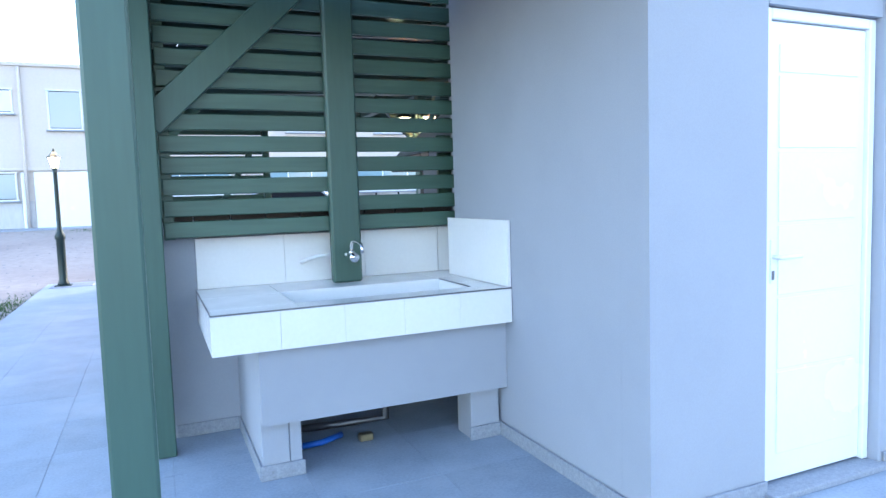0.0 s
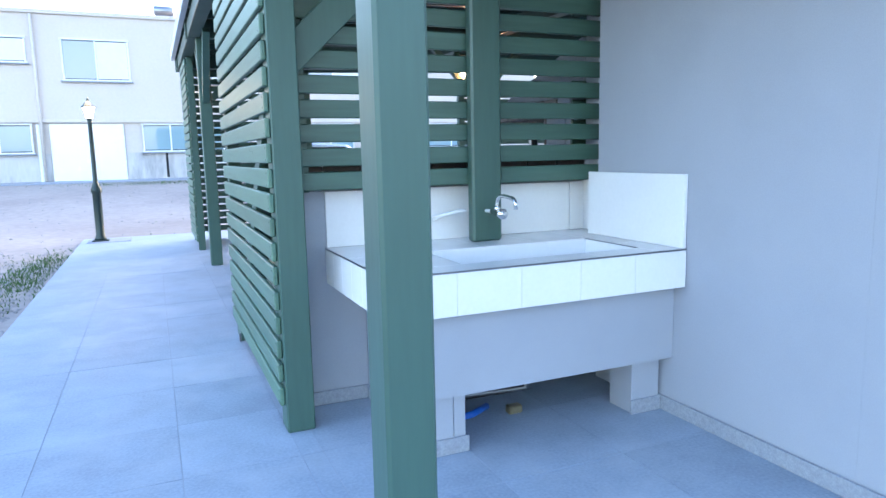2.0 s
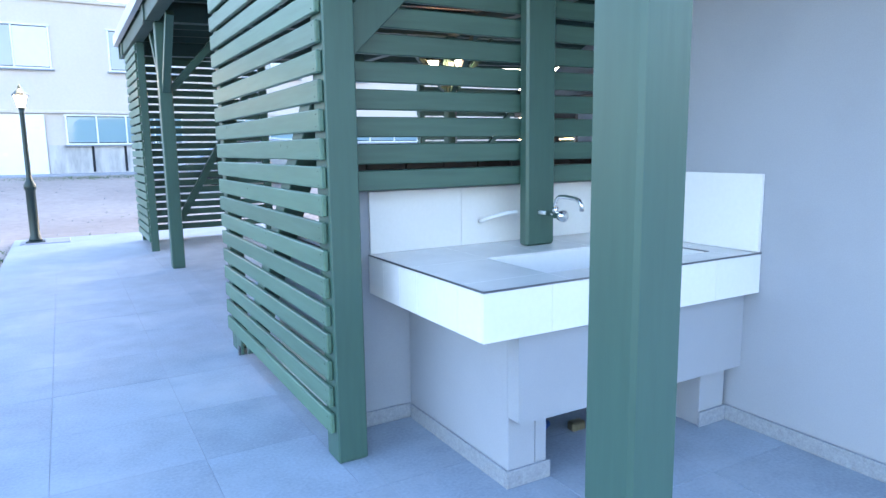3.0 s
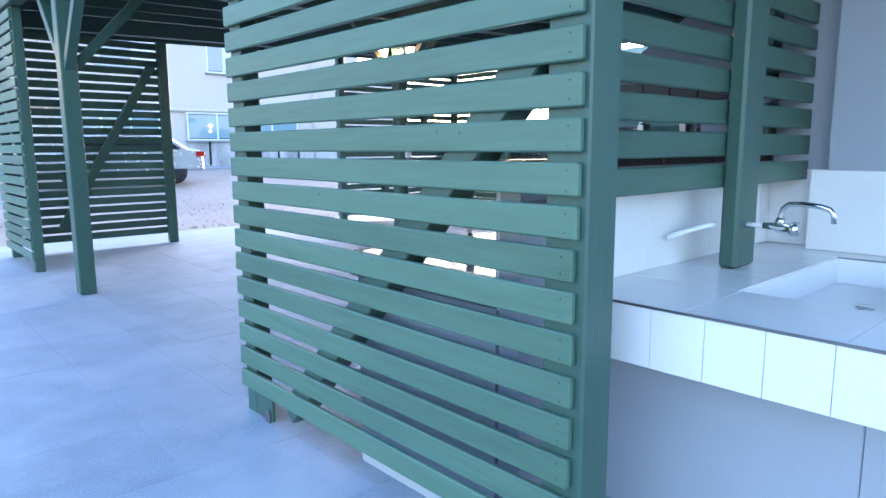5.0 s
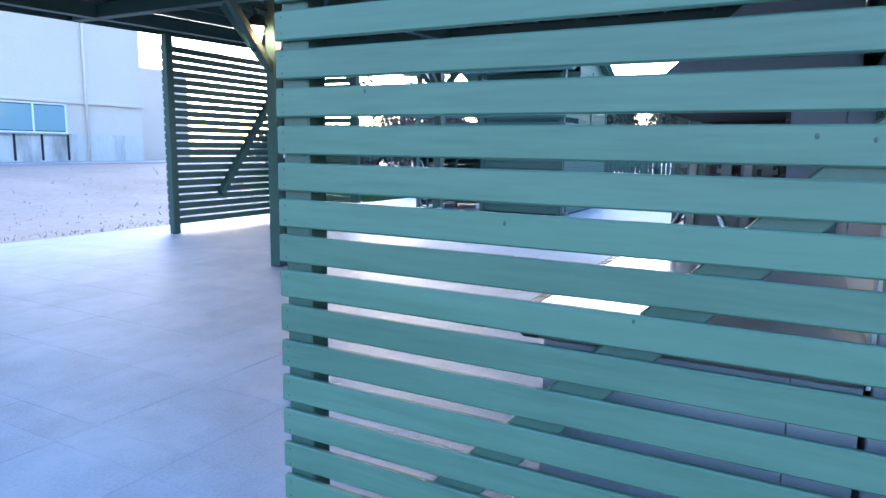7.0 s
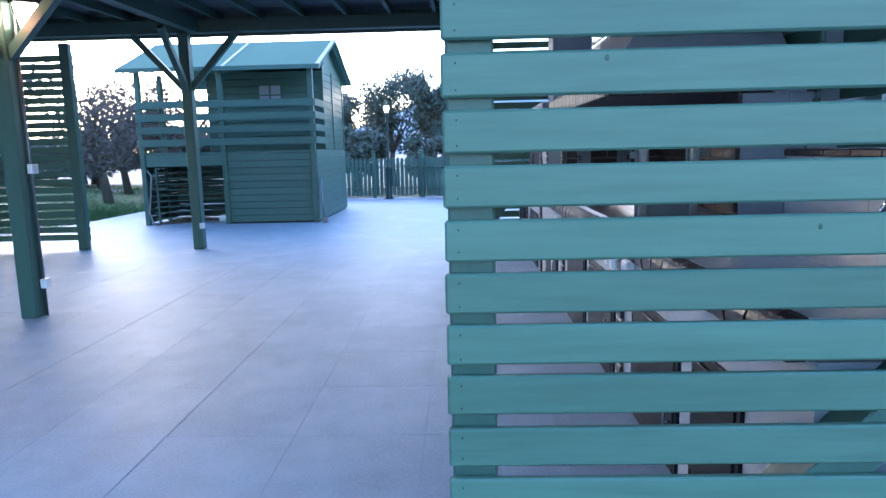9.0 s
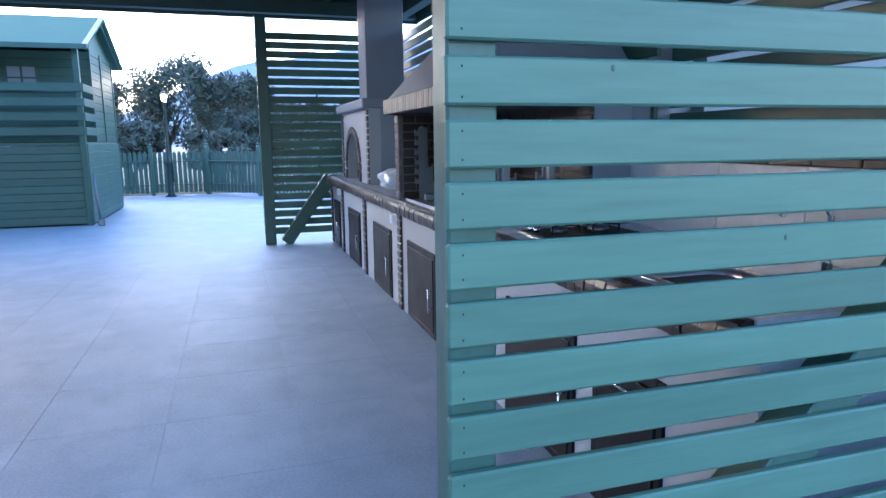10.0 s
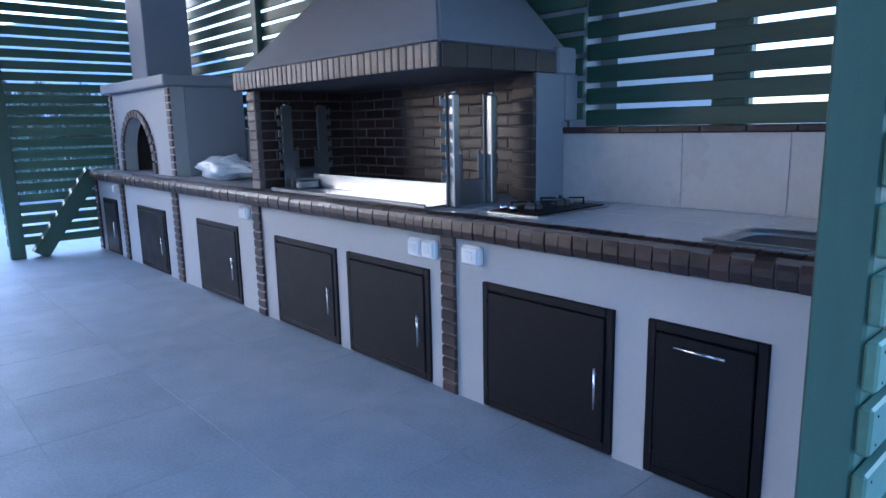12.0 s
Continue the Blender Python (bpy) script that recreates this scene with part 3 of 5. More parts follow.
# ---- lanterns ----
def lantern_head(x, y, z, parent, s=1.0):
    lathe("lamp_glass", [(0.045 * s, 0), (0.085 * s, 0.16 * s), (0.08 * s, 0.165 * s)], x, y, M_LAMPG, parent, segs=6, z=z, label="lit frosted lantern glass")
    lathe("lamp_cap", [(0.115 * s, 0.165 * s), (0.11 * s, 0.18 * s), (0.05 * s, 0.25 * s), (0.02 * s, 0.27 * s), (0.022 * s, 0.30 * s), (0.004 * s, 0.34 * s)], x, y, M_IRON, parent, segs=6, z=z)
    lathe("lamp_collar", [(0.03 * s, -0.06 * s), (0.05 * s, -0.01 * s), (0.05 * s, 0.0)], x, y, M_IRON, parent, segs=8, z=z)
    for k in range(6):
        a = k * math.pi / 3
        tube("lamp_rib", [(x + 0.047 * s * math.cos(a), y + 0.047 * s * math.sin(a), z), (x + 0.087 * s * math.cos(a), y + 0.087 * s * math.sin(a), z + 0.165 * s)], 0.005 * s, M_IRON, parent, segs=4)


def street_lamp(x, y, h):
    ob = thing("street_lamp", (x, y, 0), "dark cast-iron garden lamp post with a lit lantern", "lamp", "garden lamps")
    box("base_plate", x - 0.13, x + 0.13, y - 0.13, y + 0.13, -0.03, 0.03, M_IRON, ob, c=0.01)
    lathe("column", [(0.10, 0.03), (0.085, 0.07), (0.068, 0.12), (0.068, 0.80), (0.085, 0.83), (0.085, 0.88), (0.05, 0.95), (0.038, 1.0), (0.032, h - 0.40), (0.04, h - 0.36)], x, y, M_IRON, ob)
    lantern_head(x, y, h - 0.32, ob)
    lamp = bpy.data.lights.new("lantern_bulb", "POINT")
    lamp.energy, lamp.color, lamp.shadow_soft_size = 6, (1.0, 0.72, 0.42), 0.1
    lo = new("lantern_bulb", lamp)
    lo.location = (x, y, h + 0.12)
    return ob


street_lamp(-1.42, 13.25, 2.36)
street_lamp(16.95, 8.02, 2.70)
slab = tagged(box("lamp_footing", -1.62, -0.95, 13.0, 13.55, -0.06, 0.012, M_SKIRT, None, c=0.01), "pale concrete footing at the lamp post", "footing", kind="structure")
wl = thing("wall_lantern", (3.87, 9.5, 2.5), "lit warm lantern hanging on the pergola post", "lamp")
lantern_head(3.95, 9.46, 2.36, wl, 1.1)
box("arm", 3.93, 3.97, 9.44, 9.57, 2.72, 2.75, M_IRON, wl, c=0.005)
wl2 = thing("wall_lantern", (3.6, 9.6, 2.5), "lit warm lantern hanging on the pergola post", "lamp")
lantern_head(3.62, 9.66, 2.36, wl2, 1.1)
box("arm", 3.60, 3.79, 9.64, 9.68, 2.72, 2.75, M_IRON, wl2, c=0.005)
for bx, by in ((3.95, 9.36), (3.62, 9.56)):
    lamp = bpy.data.lights.new("wall_lantern_bulb", "POINT")
    lamp.energy, lamp.color, lamp.shadow_soft_size = 2.2, (1.0, 0.36, 0.12), 0.08
    lo = new("wall_lantern_bulb", lamp)
    lo.location = (bx, by, 2.44)

# ---- outdoor kitchen: counter with cupboards ----
FY = 5.17
DOORS = [(0.43, 0.86), (1.00, 1.70), (2.07, 2.80), (2.91, 3.66), (4.22, 4.98), (5.69, 6.44), (7.09, 7.57)]
counter = thing("kitchen_counter", (3.9, 4.8, 0), "long grey rendered masonry kitchen counter with dark brick trim", "counter")
edges = [0.06] + [e for d in DOORS for e in d] + [7.84]
for i in range(0, len(edges), 2):
    box("pier", edges[i], edges[i + 1], 4.55, FY, 0, 0.80, M_WALLD, counter, c=0)
for a, b in DOORS:
    box("lintel", a, b, 4.55, FY, 0.605, 0.80, M_WALLD, counter, c=0)
box("counter_back", 0.06, 7.84, 4.40, 4.547, 0, 0.80, M_WALLD, counter, c=0)
box("slab", 0.06, 7.84, 4.40, 5.19, 0.803, 0.892, M_MORTAR, counter, c=0)


def cupboard_door(a, b, handle):
    ob = thing("cupboard_door", ((a + b) / 2, FY, 0.015), "black metal cupboard door with a slim steel bar handle", "cupboard door", "cupboard doors of the counter")
    z0, z1 = 0.012, 0.603
    w = 0.035
    box("frame", a + 0.002, a + w, FY - 0.03, FY + 0.012, z0, z1, M_BLACK, ob, c=0.003)
    box("frame", b - w, b - 0.002, FY - 0.03, FY + 0.012, z0, z1, M_BLACK, ob, c=0.003)
    box("frame", a + w + 0.001, b - w - 0.001, FY - 0.03, FY + 0.012, z1 - w, z1, M_BLACK, ob, c=0.003)
    box("frame", a + w + 0.001, b - w - 0.001, FY - 0.03, FY + 0.012, z0, z0 + w, M_BLACK, ob, c=0.003)
    leaf = box("door_panel", a + w + 0.005, b - w - 0.005, FY - 0.025, FY + 0.017, z0 + w + 0.005, z1 - w - 0.005, M_BLACK, ob, c=0.003)
    for zh in (0.12, 0.50):
        tube("hinge", [(b - w, FY + 0.014, zh - 0.025), (b - w, FY + 0.014, zh + 0.025)], 0.006, M_BLACK, leaf, segs=6)
    y = FY + 0.045
    if handle == "top":
        m = (a + b) / 2
        tube("handle", [(m - 0.09, y, 0.53), (m + 0.09, y, 0.53)], 0.006, M_CHROME, leaf, "slim steel bar handle")
        for d in (-0.07, 0.07):
            tube("handle_foot", [(m + d, FY + 0.015, 0.53), (m + d, y, 0.53)], 0.004, M_CHROME, leaf, segs=6)
    else:
        x = a + 0.06
        tube("handle", [(x, y, 0.20), (x, y, 0.37)], 0.006, M_CHROME, leaf, "slim steel bar handle")
        for z in (0.225, 0.345):
            tube("handle_foot", [(x, FY + 0.015, z), (x, y, z)], 0.004, M_CHROME, leaf, segs=6)
    box("cupboard_back", a, b, 4.555, 4.58, 0.0, 0.60, M_DARK, ob, c=0)


for i, (a, b) in enumerate(DOORS):
    cupboard_door(a, b, "top" if i == 0 else "side")

# brick pillars on the face
for a, b in ((1.875, 1.975), (3.83, 3.94), (5.34, 5.46), (6.79, 6.90), (7.72, 7.84)):
    box("pillar_mortar", a + 0.004, b - 0.004, FY + 0.001, FY + 0.010, 0, 0.80, M_MORTAR, counter, c=0)
    for k in range(13):
        z = 0.004 + k * 0.0612
        box("brick", a, b, FY + 0.002, FY + 0.022, z, z + 0.052, M_BRICK, counter, c=0.006)
# bullnose edge bricks
bull = {}


def bullnose(x0, w):
    if "m" not in bull:
        bm = bmesh.new()
        prof = [(5.191, 0.798), (5.238, 0.798), (5.250, 0.806), (5.256, 0.835), (5.254, 0.862), (5.246, 0.884), (5.232, 0.899), (5.214, 0.907), (5.191, 0.908)]
        g = 0.003
        va = [bm.verts.new((-w / 2 + g, p[0] - 5.18, p[1] - 0.86)) for p in prof]
        vb = [bm.verts.new((w / 2 - g, p[0] - 5.18, p[1] - 0.86)) for p in prof]
        bm.faces.new(va)
        bm.faces.new(vb[::-1])
        for i in range(len(prof)):
            bm.faces.new((va[i], vb[i], vb[(i + 1) % len(prof)], va[(i + 1) % len(prof)]))
        bmesh.ops.recalc_face_normals(bm, faces=bm.faces)
        me = bpy.data.meshes.new("edge_brick")
        bm.to_mesh(me)
        bm.free()
        me.materials.append(M_BRICK)
        bull["m"] = me
    link("edge_brick", bull["m"], M_BRICK, counter, (x0 + w / 2, 5.18 + 0.002 * math.sin(x0 * 50), 0.86 + 0.0012 * math.sin(x0 * 83)))


W = 0.0672
for k in range(115):
    bullnose(0.07 + k * W, W)
box("edge_mortar", 0.07, 7.80, 5.1905, 5.246, 0.804, 0.897, M_MORTAR, counter, c=0.01)

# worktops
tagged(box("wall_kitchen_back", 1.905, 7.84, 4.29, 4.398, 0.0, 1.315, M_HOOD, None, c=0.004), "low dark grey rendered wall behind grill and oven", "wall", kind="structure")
worktop = thing("worktop", (0.95, 4.75, 0.92), "pale blue-grey tiled worktop beside the sink and hob", "worktop")
SX0, SX1, SY0, SY1 = 0.25, 0.66, 4.80, 5.13
xs = [0.065, SX0, SX1, 1.30, 1.90]
for i in range(4):
    if i == 1:
        box("tile", xs[i] + 0.001, xs[i + 1] - 0.001, 4.40, SY0, 0.894, 0.907, M_WORK, worktop, c=0.001)
        box("tile", xs[i] + 0.001, xs[i + 1] - 0.001, SY1, 5.189, 0.894, 0.907, M_WORK, worktop, c=0.001)
    else:
        for y0, y1 in ((4.40, 4.78), (4.782, 5.189)):
            box("tile", xs[i] + 0.001, xs[i + 1] - 0.001, y0, y1, 0.894, 0.907, M_WORK, worktop, c=0.001)
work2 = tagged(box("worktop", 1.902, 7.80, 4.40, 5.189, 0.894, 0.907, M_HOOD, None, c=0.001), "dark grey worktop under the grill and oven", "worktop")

bs = tagged(box("wall_backsplash", 0.06, 1.90, 4.386, 4.395, 0.80, 1.25, M_GROUT, None, c=0), "tiled backsplash wall with a brick coping", "wall", kind="structure")
for a, b in ((0.06, 0.70), (0.702, 1.17), (1.172, 1.90)):
    box("tile", a, b - 0.002, 4.396, 4.403, 0.909, 1.25, M_BSPL, bs, c=0.001)
box("wall_core", 0.06, 1.84, 4.30, 4.3845, 1.157, 1.25, M_WALL, bs, c=0)
for k in range(9):
    a = 0.06 + k * 0.205
    box("brick", a + 0.002, a + 0.201, 4.29, 4.42, 1.252, 1.283, M_BRICK, bs, c=0.004)

# kitchen sink
ks = thing("kitchen_sink", (0.49, 4.95, 0.93), "brushed steel inset kitchen sink", "sink")
bm = bmesh.new()


def ring(x0, x1, y0, y1, r, z):
    out = []
    for cx, cy, a0 in ((x1 - r, y1 - r, 0), (x0 + r, y1 - r, 90), (x0 + r, y0 + r, 180), (x1 - r, y0 + r, 270)):
        for k in range(5):
            a = radians(a0 + 22.5 * k)
            out.append(bm.verts.new((cx + r * math.cos(a), cy + r * math.sin(a), z)))
    return out


rings = [ring(SX0 - 0.035, SX1 + 0.035, SY0 - 0.03, SY1 + 0.022, 0.02, 0.931), ring(SX0 - 0.032, SX1 + 0.032, SY0 - 0.027, SY1 + 0.02, 0.02, 0.936), ring(SX0 + 0.01, SX1 - 0.01, SY0 + 0.01, SY1 - 0.01, 0.06, 0.935), ring(SX0 + 0.018, SX1 - 0.018, SY0 + 0.018, SY1 - 0.018, 0.06, 0.92), ring(SX0 + 0.04, SX1 - 0.04, SY0 + 0.035, SY1 - 0.035, 0.06, 0.82)]
for a, b in zip(rings, rings[1:]):
    for k in range(20):
        bm.faces.new((a[k], a[(k + 1) % 20], b[(k + 1) % 20], b[k]))
bm.faces.new(rings[-1])
bmesh.ops.recalc_face_normals(bm, faces=bm.faces)
_centred("basin", bm, M_SINK, ks, smooth=True)
lathe("overflow", [(0.016, 0), (0.016, 0.004), (0.006, 0.005)], 0.49, 4.95, M_CHROME, ks, z=0.8215)
kt = thing("kitchen_tap", (0.40, 4.72, 0.93), "chrome swan-neck kitchen tap on the worktop", "tap")
lathe("tap_base", [(0.025, 0), (0.025, 0.02), (0.016, 0.03), (0.016, 0.08)], 0.28, 4.74, M_CHROME, kt, z=0.93)
tube("spout", [(0.28, 4.74, 1.0), (0.28, 4.74, 1.15), (0.29, 4.76, 1.19), (0.30, 4.80, 1.20), (0.32, 4.86, 1.19), (0.325, 4.88, 1.15)], 0.010, M_CHROME, kt)

# gas hob
hob = thing("gas_hob", (1.59, 4.87, 0.93), "black two-burner gas hob with a steel rim", "hob")
box("hob_plate", 1.44, 1.745, 4.58, 5.10, 0.931, 0.937, M_SINK, hob, c=0.002)
box("hob_glass", 1.452, 1.733, 4.592, 5.085, 0.938, 0.944, M_BLACK, hob, c=0.002)
for cx, cy, r in ((1.59, 4.74, 0.052), (1.59, 4.95, 0.04)):
    bn = lathe("burner", [(r, 0), (r, 0.014), (r * 0.8, 0.015), (r * 0.8, 0.024), (0.01, 0.026)], cx, cy, M_STEEL, hob, z=0.945)
    for k in range(4):
        a = k * math.pi / 2 + 0.78
        bar("pan_support", (cx + 0.03 * math.cos(a), cy + 0.03 * math.sin(a), 0.978), (cx + 0.105 * math.cos(a), cy + 0.105 * math.sin(a), 0.978), 0.008, 0.008, M_BLACK, hob, c=0.002)
        bar("pan_support", (cx + 0.10 * math.cos(a), cy + 0.10 * math.sin(a), 0.945), (cx + 0.10 * math.cos(a), cy + 0.10 * math.sin(a), 0.98), 0.008, 0.008, M_BLACK, hob, c=0.002)
for k in range(2):
    lathe("knob", [(0.016, 0), (0.016, 0.018), (0.012, 0.022)], 1.68 - 0.06 * k, 5.055, M_CHROME, hob, z=0.945)

for ob in (ks, kt, hob):
    ob.location.z -= 0.023

# sockets on the face
for a, b, z0, z1, lab in ((2.0, 2.095, 0.665, 0.755, "white outdoor socket with a closed lid"), (2.105, 2.20, 0.665, 0.755, "white outdoor socket with a closed lid"), (1.695, 1.81, 0.675, 0.765, "white outdoor socket with a dial plate"), (4.0, 4.11, 0.68, 0.765, "small white socket box"), (7.0, 7.09, 0.69, 0.77, "small white socket box")):
    so = thing("wall_socket", ((a + b) / 2, FY, z0), lab, "socket", "sockets of the counter")
    box("socket_body", a, b, FY + 0.001, FY + 0.03, z0, z1, M_WHITE, so, c=0.006)
    box("socket_lid", a + 0.006, b - 0.006, FY + 0.031, FY + 0.042, z0 + 0.006, z1 - 0.006, M_WHITE, so, c=0.005)
    box("socket_face", (a + b) / 2 - 0.022, (a + b) / 2 + 0.022, FY + 0.043, FY + 0.046, z0 + 0.025, z1 - 0.025, M_GROUT, so, c=0.002)

# ---- grill hearth with hood ----
hearth = thing("grill_hearth", (2.8, 4.8, 0.93), "brick-lined barbecue hearth under a grey tapered hood", "barbecue")
HX0, HX1, HB, HF = 1.835, 3.85, 4.36, 5.295
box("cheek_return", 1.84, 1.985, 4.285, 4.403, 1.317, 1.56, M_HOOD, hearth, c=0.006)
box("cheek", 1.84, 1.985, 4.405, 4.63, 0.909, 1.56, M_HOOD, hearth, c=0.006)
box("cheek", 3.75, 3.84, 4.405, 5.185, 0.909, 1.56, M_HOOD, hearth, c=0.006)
box("back_wall", 1.988, 3.748, 4.405, 4.441, 0.909, 1.56, M_MORTAR, hearth, c=0)
box("left_lining", 3.737, 3.7485, 4.442, 5.185, 0.909, 1.56, M_MORTAR, hearth, c=0)
box("right_lining", 1.9875, 1.995, 4.432, 4.63, 0.909, 1.56, M_MORTAR, hearth, c=0)
rows = 10
for r in range(rows):
    z0 = 0.913 + r * 0.0645
    off = 0.105 if r % 2 else 0.0
    x = 1.998
    first = True
    while x < 3.735:
        w = (0.105 if off and first else 0.21)
        e = min(x + w, 3.735)
        box("brick", x, e - 0.008, 4.431, 4.445 + 0.002 * math.sin(r * 5 + x * 9), z0, z0 + 0.055, M_BRICK, hearth, c=0.003)
        x = e
        first = False
    y = 4.45
    first = True
    while y < 5.18:
        w = (0.105 if not off and first else 0.21)
        e = min(y + w, 5.185)
        box("brick", 3.729, 3.742, y, e - 0.008, z0, z0 + 0.055, M_BRICK, hearth, c=0.003)
        y = e
        first = False
    box("brick", 3.735, 3.845, 5.187, 5.215, z0, z0 + 0.055, M_BRICKP, hearth, c=0.005)
    box("brick", 1.842, 1.985, 4.632, 4.655, z0, z0 + 0.055, M_BRICK, hearth, c=0.003)
    box("brick", 1.9965, 2.010, 4.45, 4.63, z0, z0 + 0.055, M_BRICK, hearth, c=0.003)
box("pillar_mortar", 3.737, 3.843, 5.1865, 5.208, 0.909, 1.555, M_MORTAR, hearth, c=0)
box("pillar_mortar", 1.844, 1.983, 4.6315, 4.650, 0.909, 1.555, M_MORTAR, hearth, c=0)
# brick frieze of the hood
box("hood_lintel", HX0 + 0.012, HX1 - 0.012, HB, HF - 0.012, 1.563, 1.66, M_MORTAR, hearth, c=0)
nb = 37
for k in range(nb):
    a = HX0 + (HX1 - HX0) * k / nb
    box("frieze_brick", a + 0.003, a + (HX1 - HX0) / nb - 0.003, HF - 0.011, HF + 0.004, 1.556, 1.664, M_BRICKP, hearth, c=0.004)
# frieze sides use the darker brick, their shade put into colour
for k in range(5):
    a = HB + 0.13 + (HF - HB - 0.145) * k / 5
    box("frieze_brick", HX0 - 0.004, HX0 + 0.011, a + 0.003, a + (HF - HB - 0.145) / 5 - 0.003, 1.556, 1.664, M_BRICK, hearth, c=0.004)
    box("frieze_brick", HX1 - 0.011, HX1 + 0.004, a + 0.003, a + (HF - HB - 0.145) / 5 - 0.003, 1.556, 1.664, M_BRICK, hearth, c=0.004)
box("frieze_end", HX0 - 0.012, HX0 + 0.10, HB - 0.03, HB + 0.12, 1.552, 1.69, M_HOOD, hearth, c=0.01)
bm = bmesh.new()
zt = 2.27
base = [(HX0 + 0.01, HB), (HX1 - 0.01, HB), (HX1 - 0.01, HF - 0.02), (HX0 + 0.01, HF - 0.02)]
top = [(2.43, HB), (3.25, HB), (3.25, 4.78), (2.43, 4.78)]
va = [bm.verts.new((*p, 1.665)) for p in base]
vb = [bm.verts.new((*p, zt)) for p in top]
bm.faces.new(va[::-1])
bm.faces.new(vb)
for i in range(4):
    bm.faces.new((va[i], va[(i + 1) % 4], vb[(i + 1) % 4], vb[i]))
bmesh.ops.bevel(bm, geom=list(bm.edges), offset=0.012, segments=2, affect="EDGES")
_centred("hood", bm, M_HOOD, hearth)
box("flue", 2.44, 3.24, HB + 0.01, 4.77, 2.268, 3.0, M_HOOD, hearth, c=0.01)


# steel spit racks: a U-shaped plate with teeth on its outer edges and two capped tubes
def rack(x, y0, y1, side_sign):
    ob = thing("grill_rack", (x, (y0 + y1) / 2, 0.909), "notched steel spit rack standing in the hearth", "grill rack", "spit racks")
    for y, s in ((y0, -1), (y1, 1)):
        plate = box("side_plate", x - 0.003, x + 0.003, y - 0.036, y + 0.036, 0.91, 1.455, M_STEELD, ob, c=0.001)
        for k in range(6):
            z = 1.035 + k * 0.072
            a, e = sorted((y + s * 0.0365, y + s * 0.068))
            box("tooth", x - 0.003, x + 0.003, a, e, z, z + 0.036, M_STEELD, plate, c=0.001)
            a, e = sorted((y + s * 0.057, y + s * 0.068))
            box("tooth_tip", x - 0.0029, x + 0.0029, a, e, z + 0.037, z + 0.048, M_STEELD, plate, c=0.001)
        tubes = box("upright", x - side_sign * 0.005 - 0.019, x - side_sign * 0.005 + 0.019, y - 0.021, y + 0.021, 0.911, 1.45, M_STEEL, ob, c=0.004)
        tubes.location.x -= side_sign * 0.018
        lathe("cap", [(0.017, 0), (0.017, 0.014), (0.012, 0.018)], x - side_sign * 0.023, y, M_CHROME, tubes, z=1.451, segs=12)
        a, e = sorted((y - s * 0.0365, y - s * 0.075))
        hook = box("hook_plate", x - 0.003, x + 0.003, a, e, 1.04, 1.16, M_STEELD, ob, c=0.001)
        a, e = sorted((y - s * 0.064, y - s * 0.075))
        box("hook_tip", x - 0.003, x + 0.003, a, e, 1.161, 1.185, M_STEELD, hook, c=0.001)
    box("crossplate", x - 0.003, x + 0.003, y0 + 0.0365, y1 - 0.0365, 0.91, 1.038, M_STEELD, ob, c=0.001)
    return ob


rack(2.02, 4.80, 5.06, 1)
rack(3.62, 4.78, 5.05, -1)
tray = thing("ember_tray", (2.8, 5.05, 0.909), "shiny steel ember tray lying in the hearth", "tray")
box("tray_base", 2.07, 3.62, 4.90, 5.195, 0.909, 0.918, M_STEEL, tray, c=0.003)
box("tray_wall", 2.13, 3.52, 4.925, 4.931, 0.919, 1.008, M_SINK, tray, c=0.002)
box("tray_lip", 2.07, 3.62, 5.185, 5.195, 0.919, 0.931, M_STEEL, tray, c=0.002)
box("tray_wall", 3.515, 3.521, 4.932, 5.10, 0.919, 0.985, M_STEELD, tray, c=0.002)
box("scraper", 3.44, 3.50, 4.94, 5.08, 0.919, 0.97, M_STEELD, tray, c=0.006)

# ---- wood-fired oven ----
oven = thing("pizza_oven", (6.4, 4.75, 0.93), "grey rendered wood-fired oven with a brick arch and chimney", "oven")
OX0, OX1, OF = 5.56, 7.28, 5.08
AX, AR, AZ = 6.53, 0.43, 1.03
outline = [(OX0, 0.909), (AX - AR, 0.909), (AX - AR, AZ)]
for k in range(1, 16):
    a = math.pi - math.pi * k / 16
    outline.append((AX + AR * math.cos(a), AZ + AR * 0.98 * math.sin(a)))
outline += [(AX + AR, AZ), (AX + AR, 0.909), (OX1, 0.909), (OX1, 1.69), (OX0, 1.69)]
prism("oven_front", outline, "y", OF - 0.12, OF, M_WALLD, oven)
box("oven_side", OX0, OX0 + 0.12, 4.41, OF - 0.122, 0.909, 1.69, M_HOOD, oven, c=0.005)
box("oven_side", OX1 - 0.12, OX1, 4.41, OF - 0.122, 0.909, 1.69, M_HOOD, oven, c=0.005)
box("oven_back", OX0 + 0.122, OX1 - 0.122, 4.41, 4.50, 0.909, 1.69, M_SOOT, oven, c=0)
box("oven_crown", OX0 + 0.122, OX1 - 0.122, 4.502, OF - 0.122, 1.50, 1.69, M_SOOT, oven, c=0)
box("oven_lining", OX0 + 0.122, OX0 + 0.2, 4.502, OF - 0.122, 0.909, 1.49, M_SOOT, oven, c=0)
box("oven_lining", OX1 - 0.2, OX1 - 0.122, 4.502, OF - 0.122, 0.909, 1.49, M_SOOT, oven, c=0)
box("oven_cap", OX0 - 0.05, OX1 + 0.05, 4.405, OF + 0.07, 1.693, 1.79, M_HOOD, oven, c=0.012)
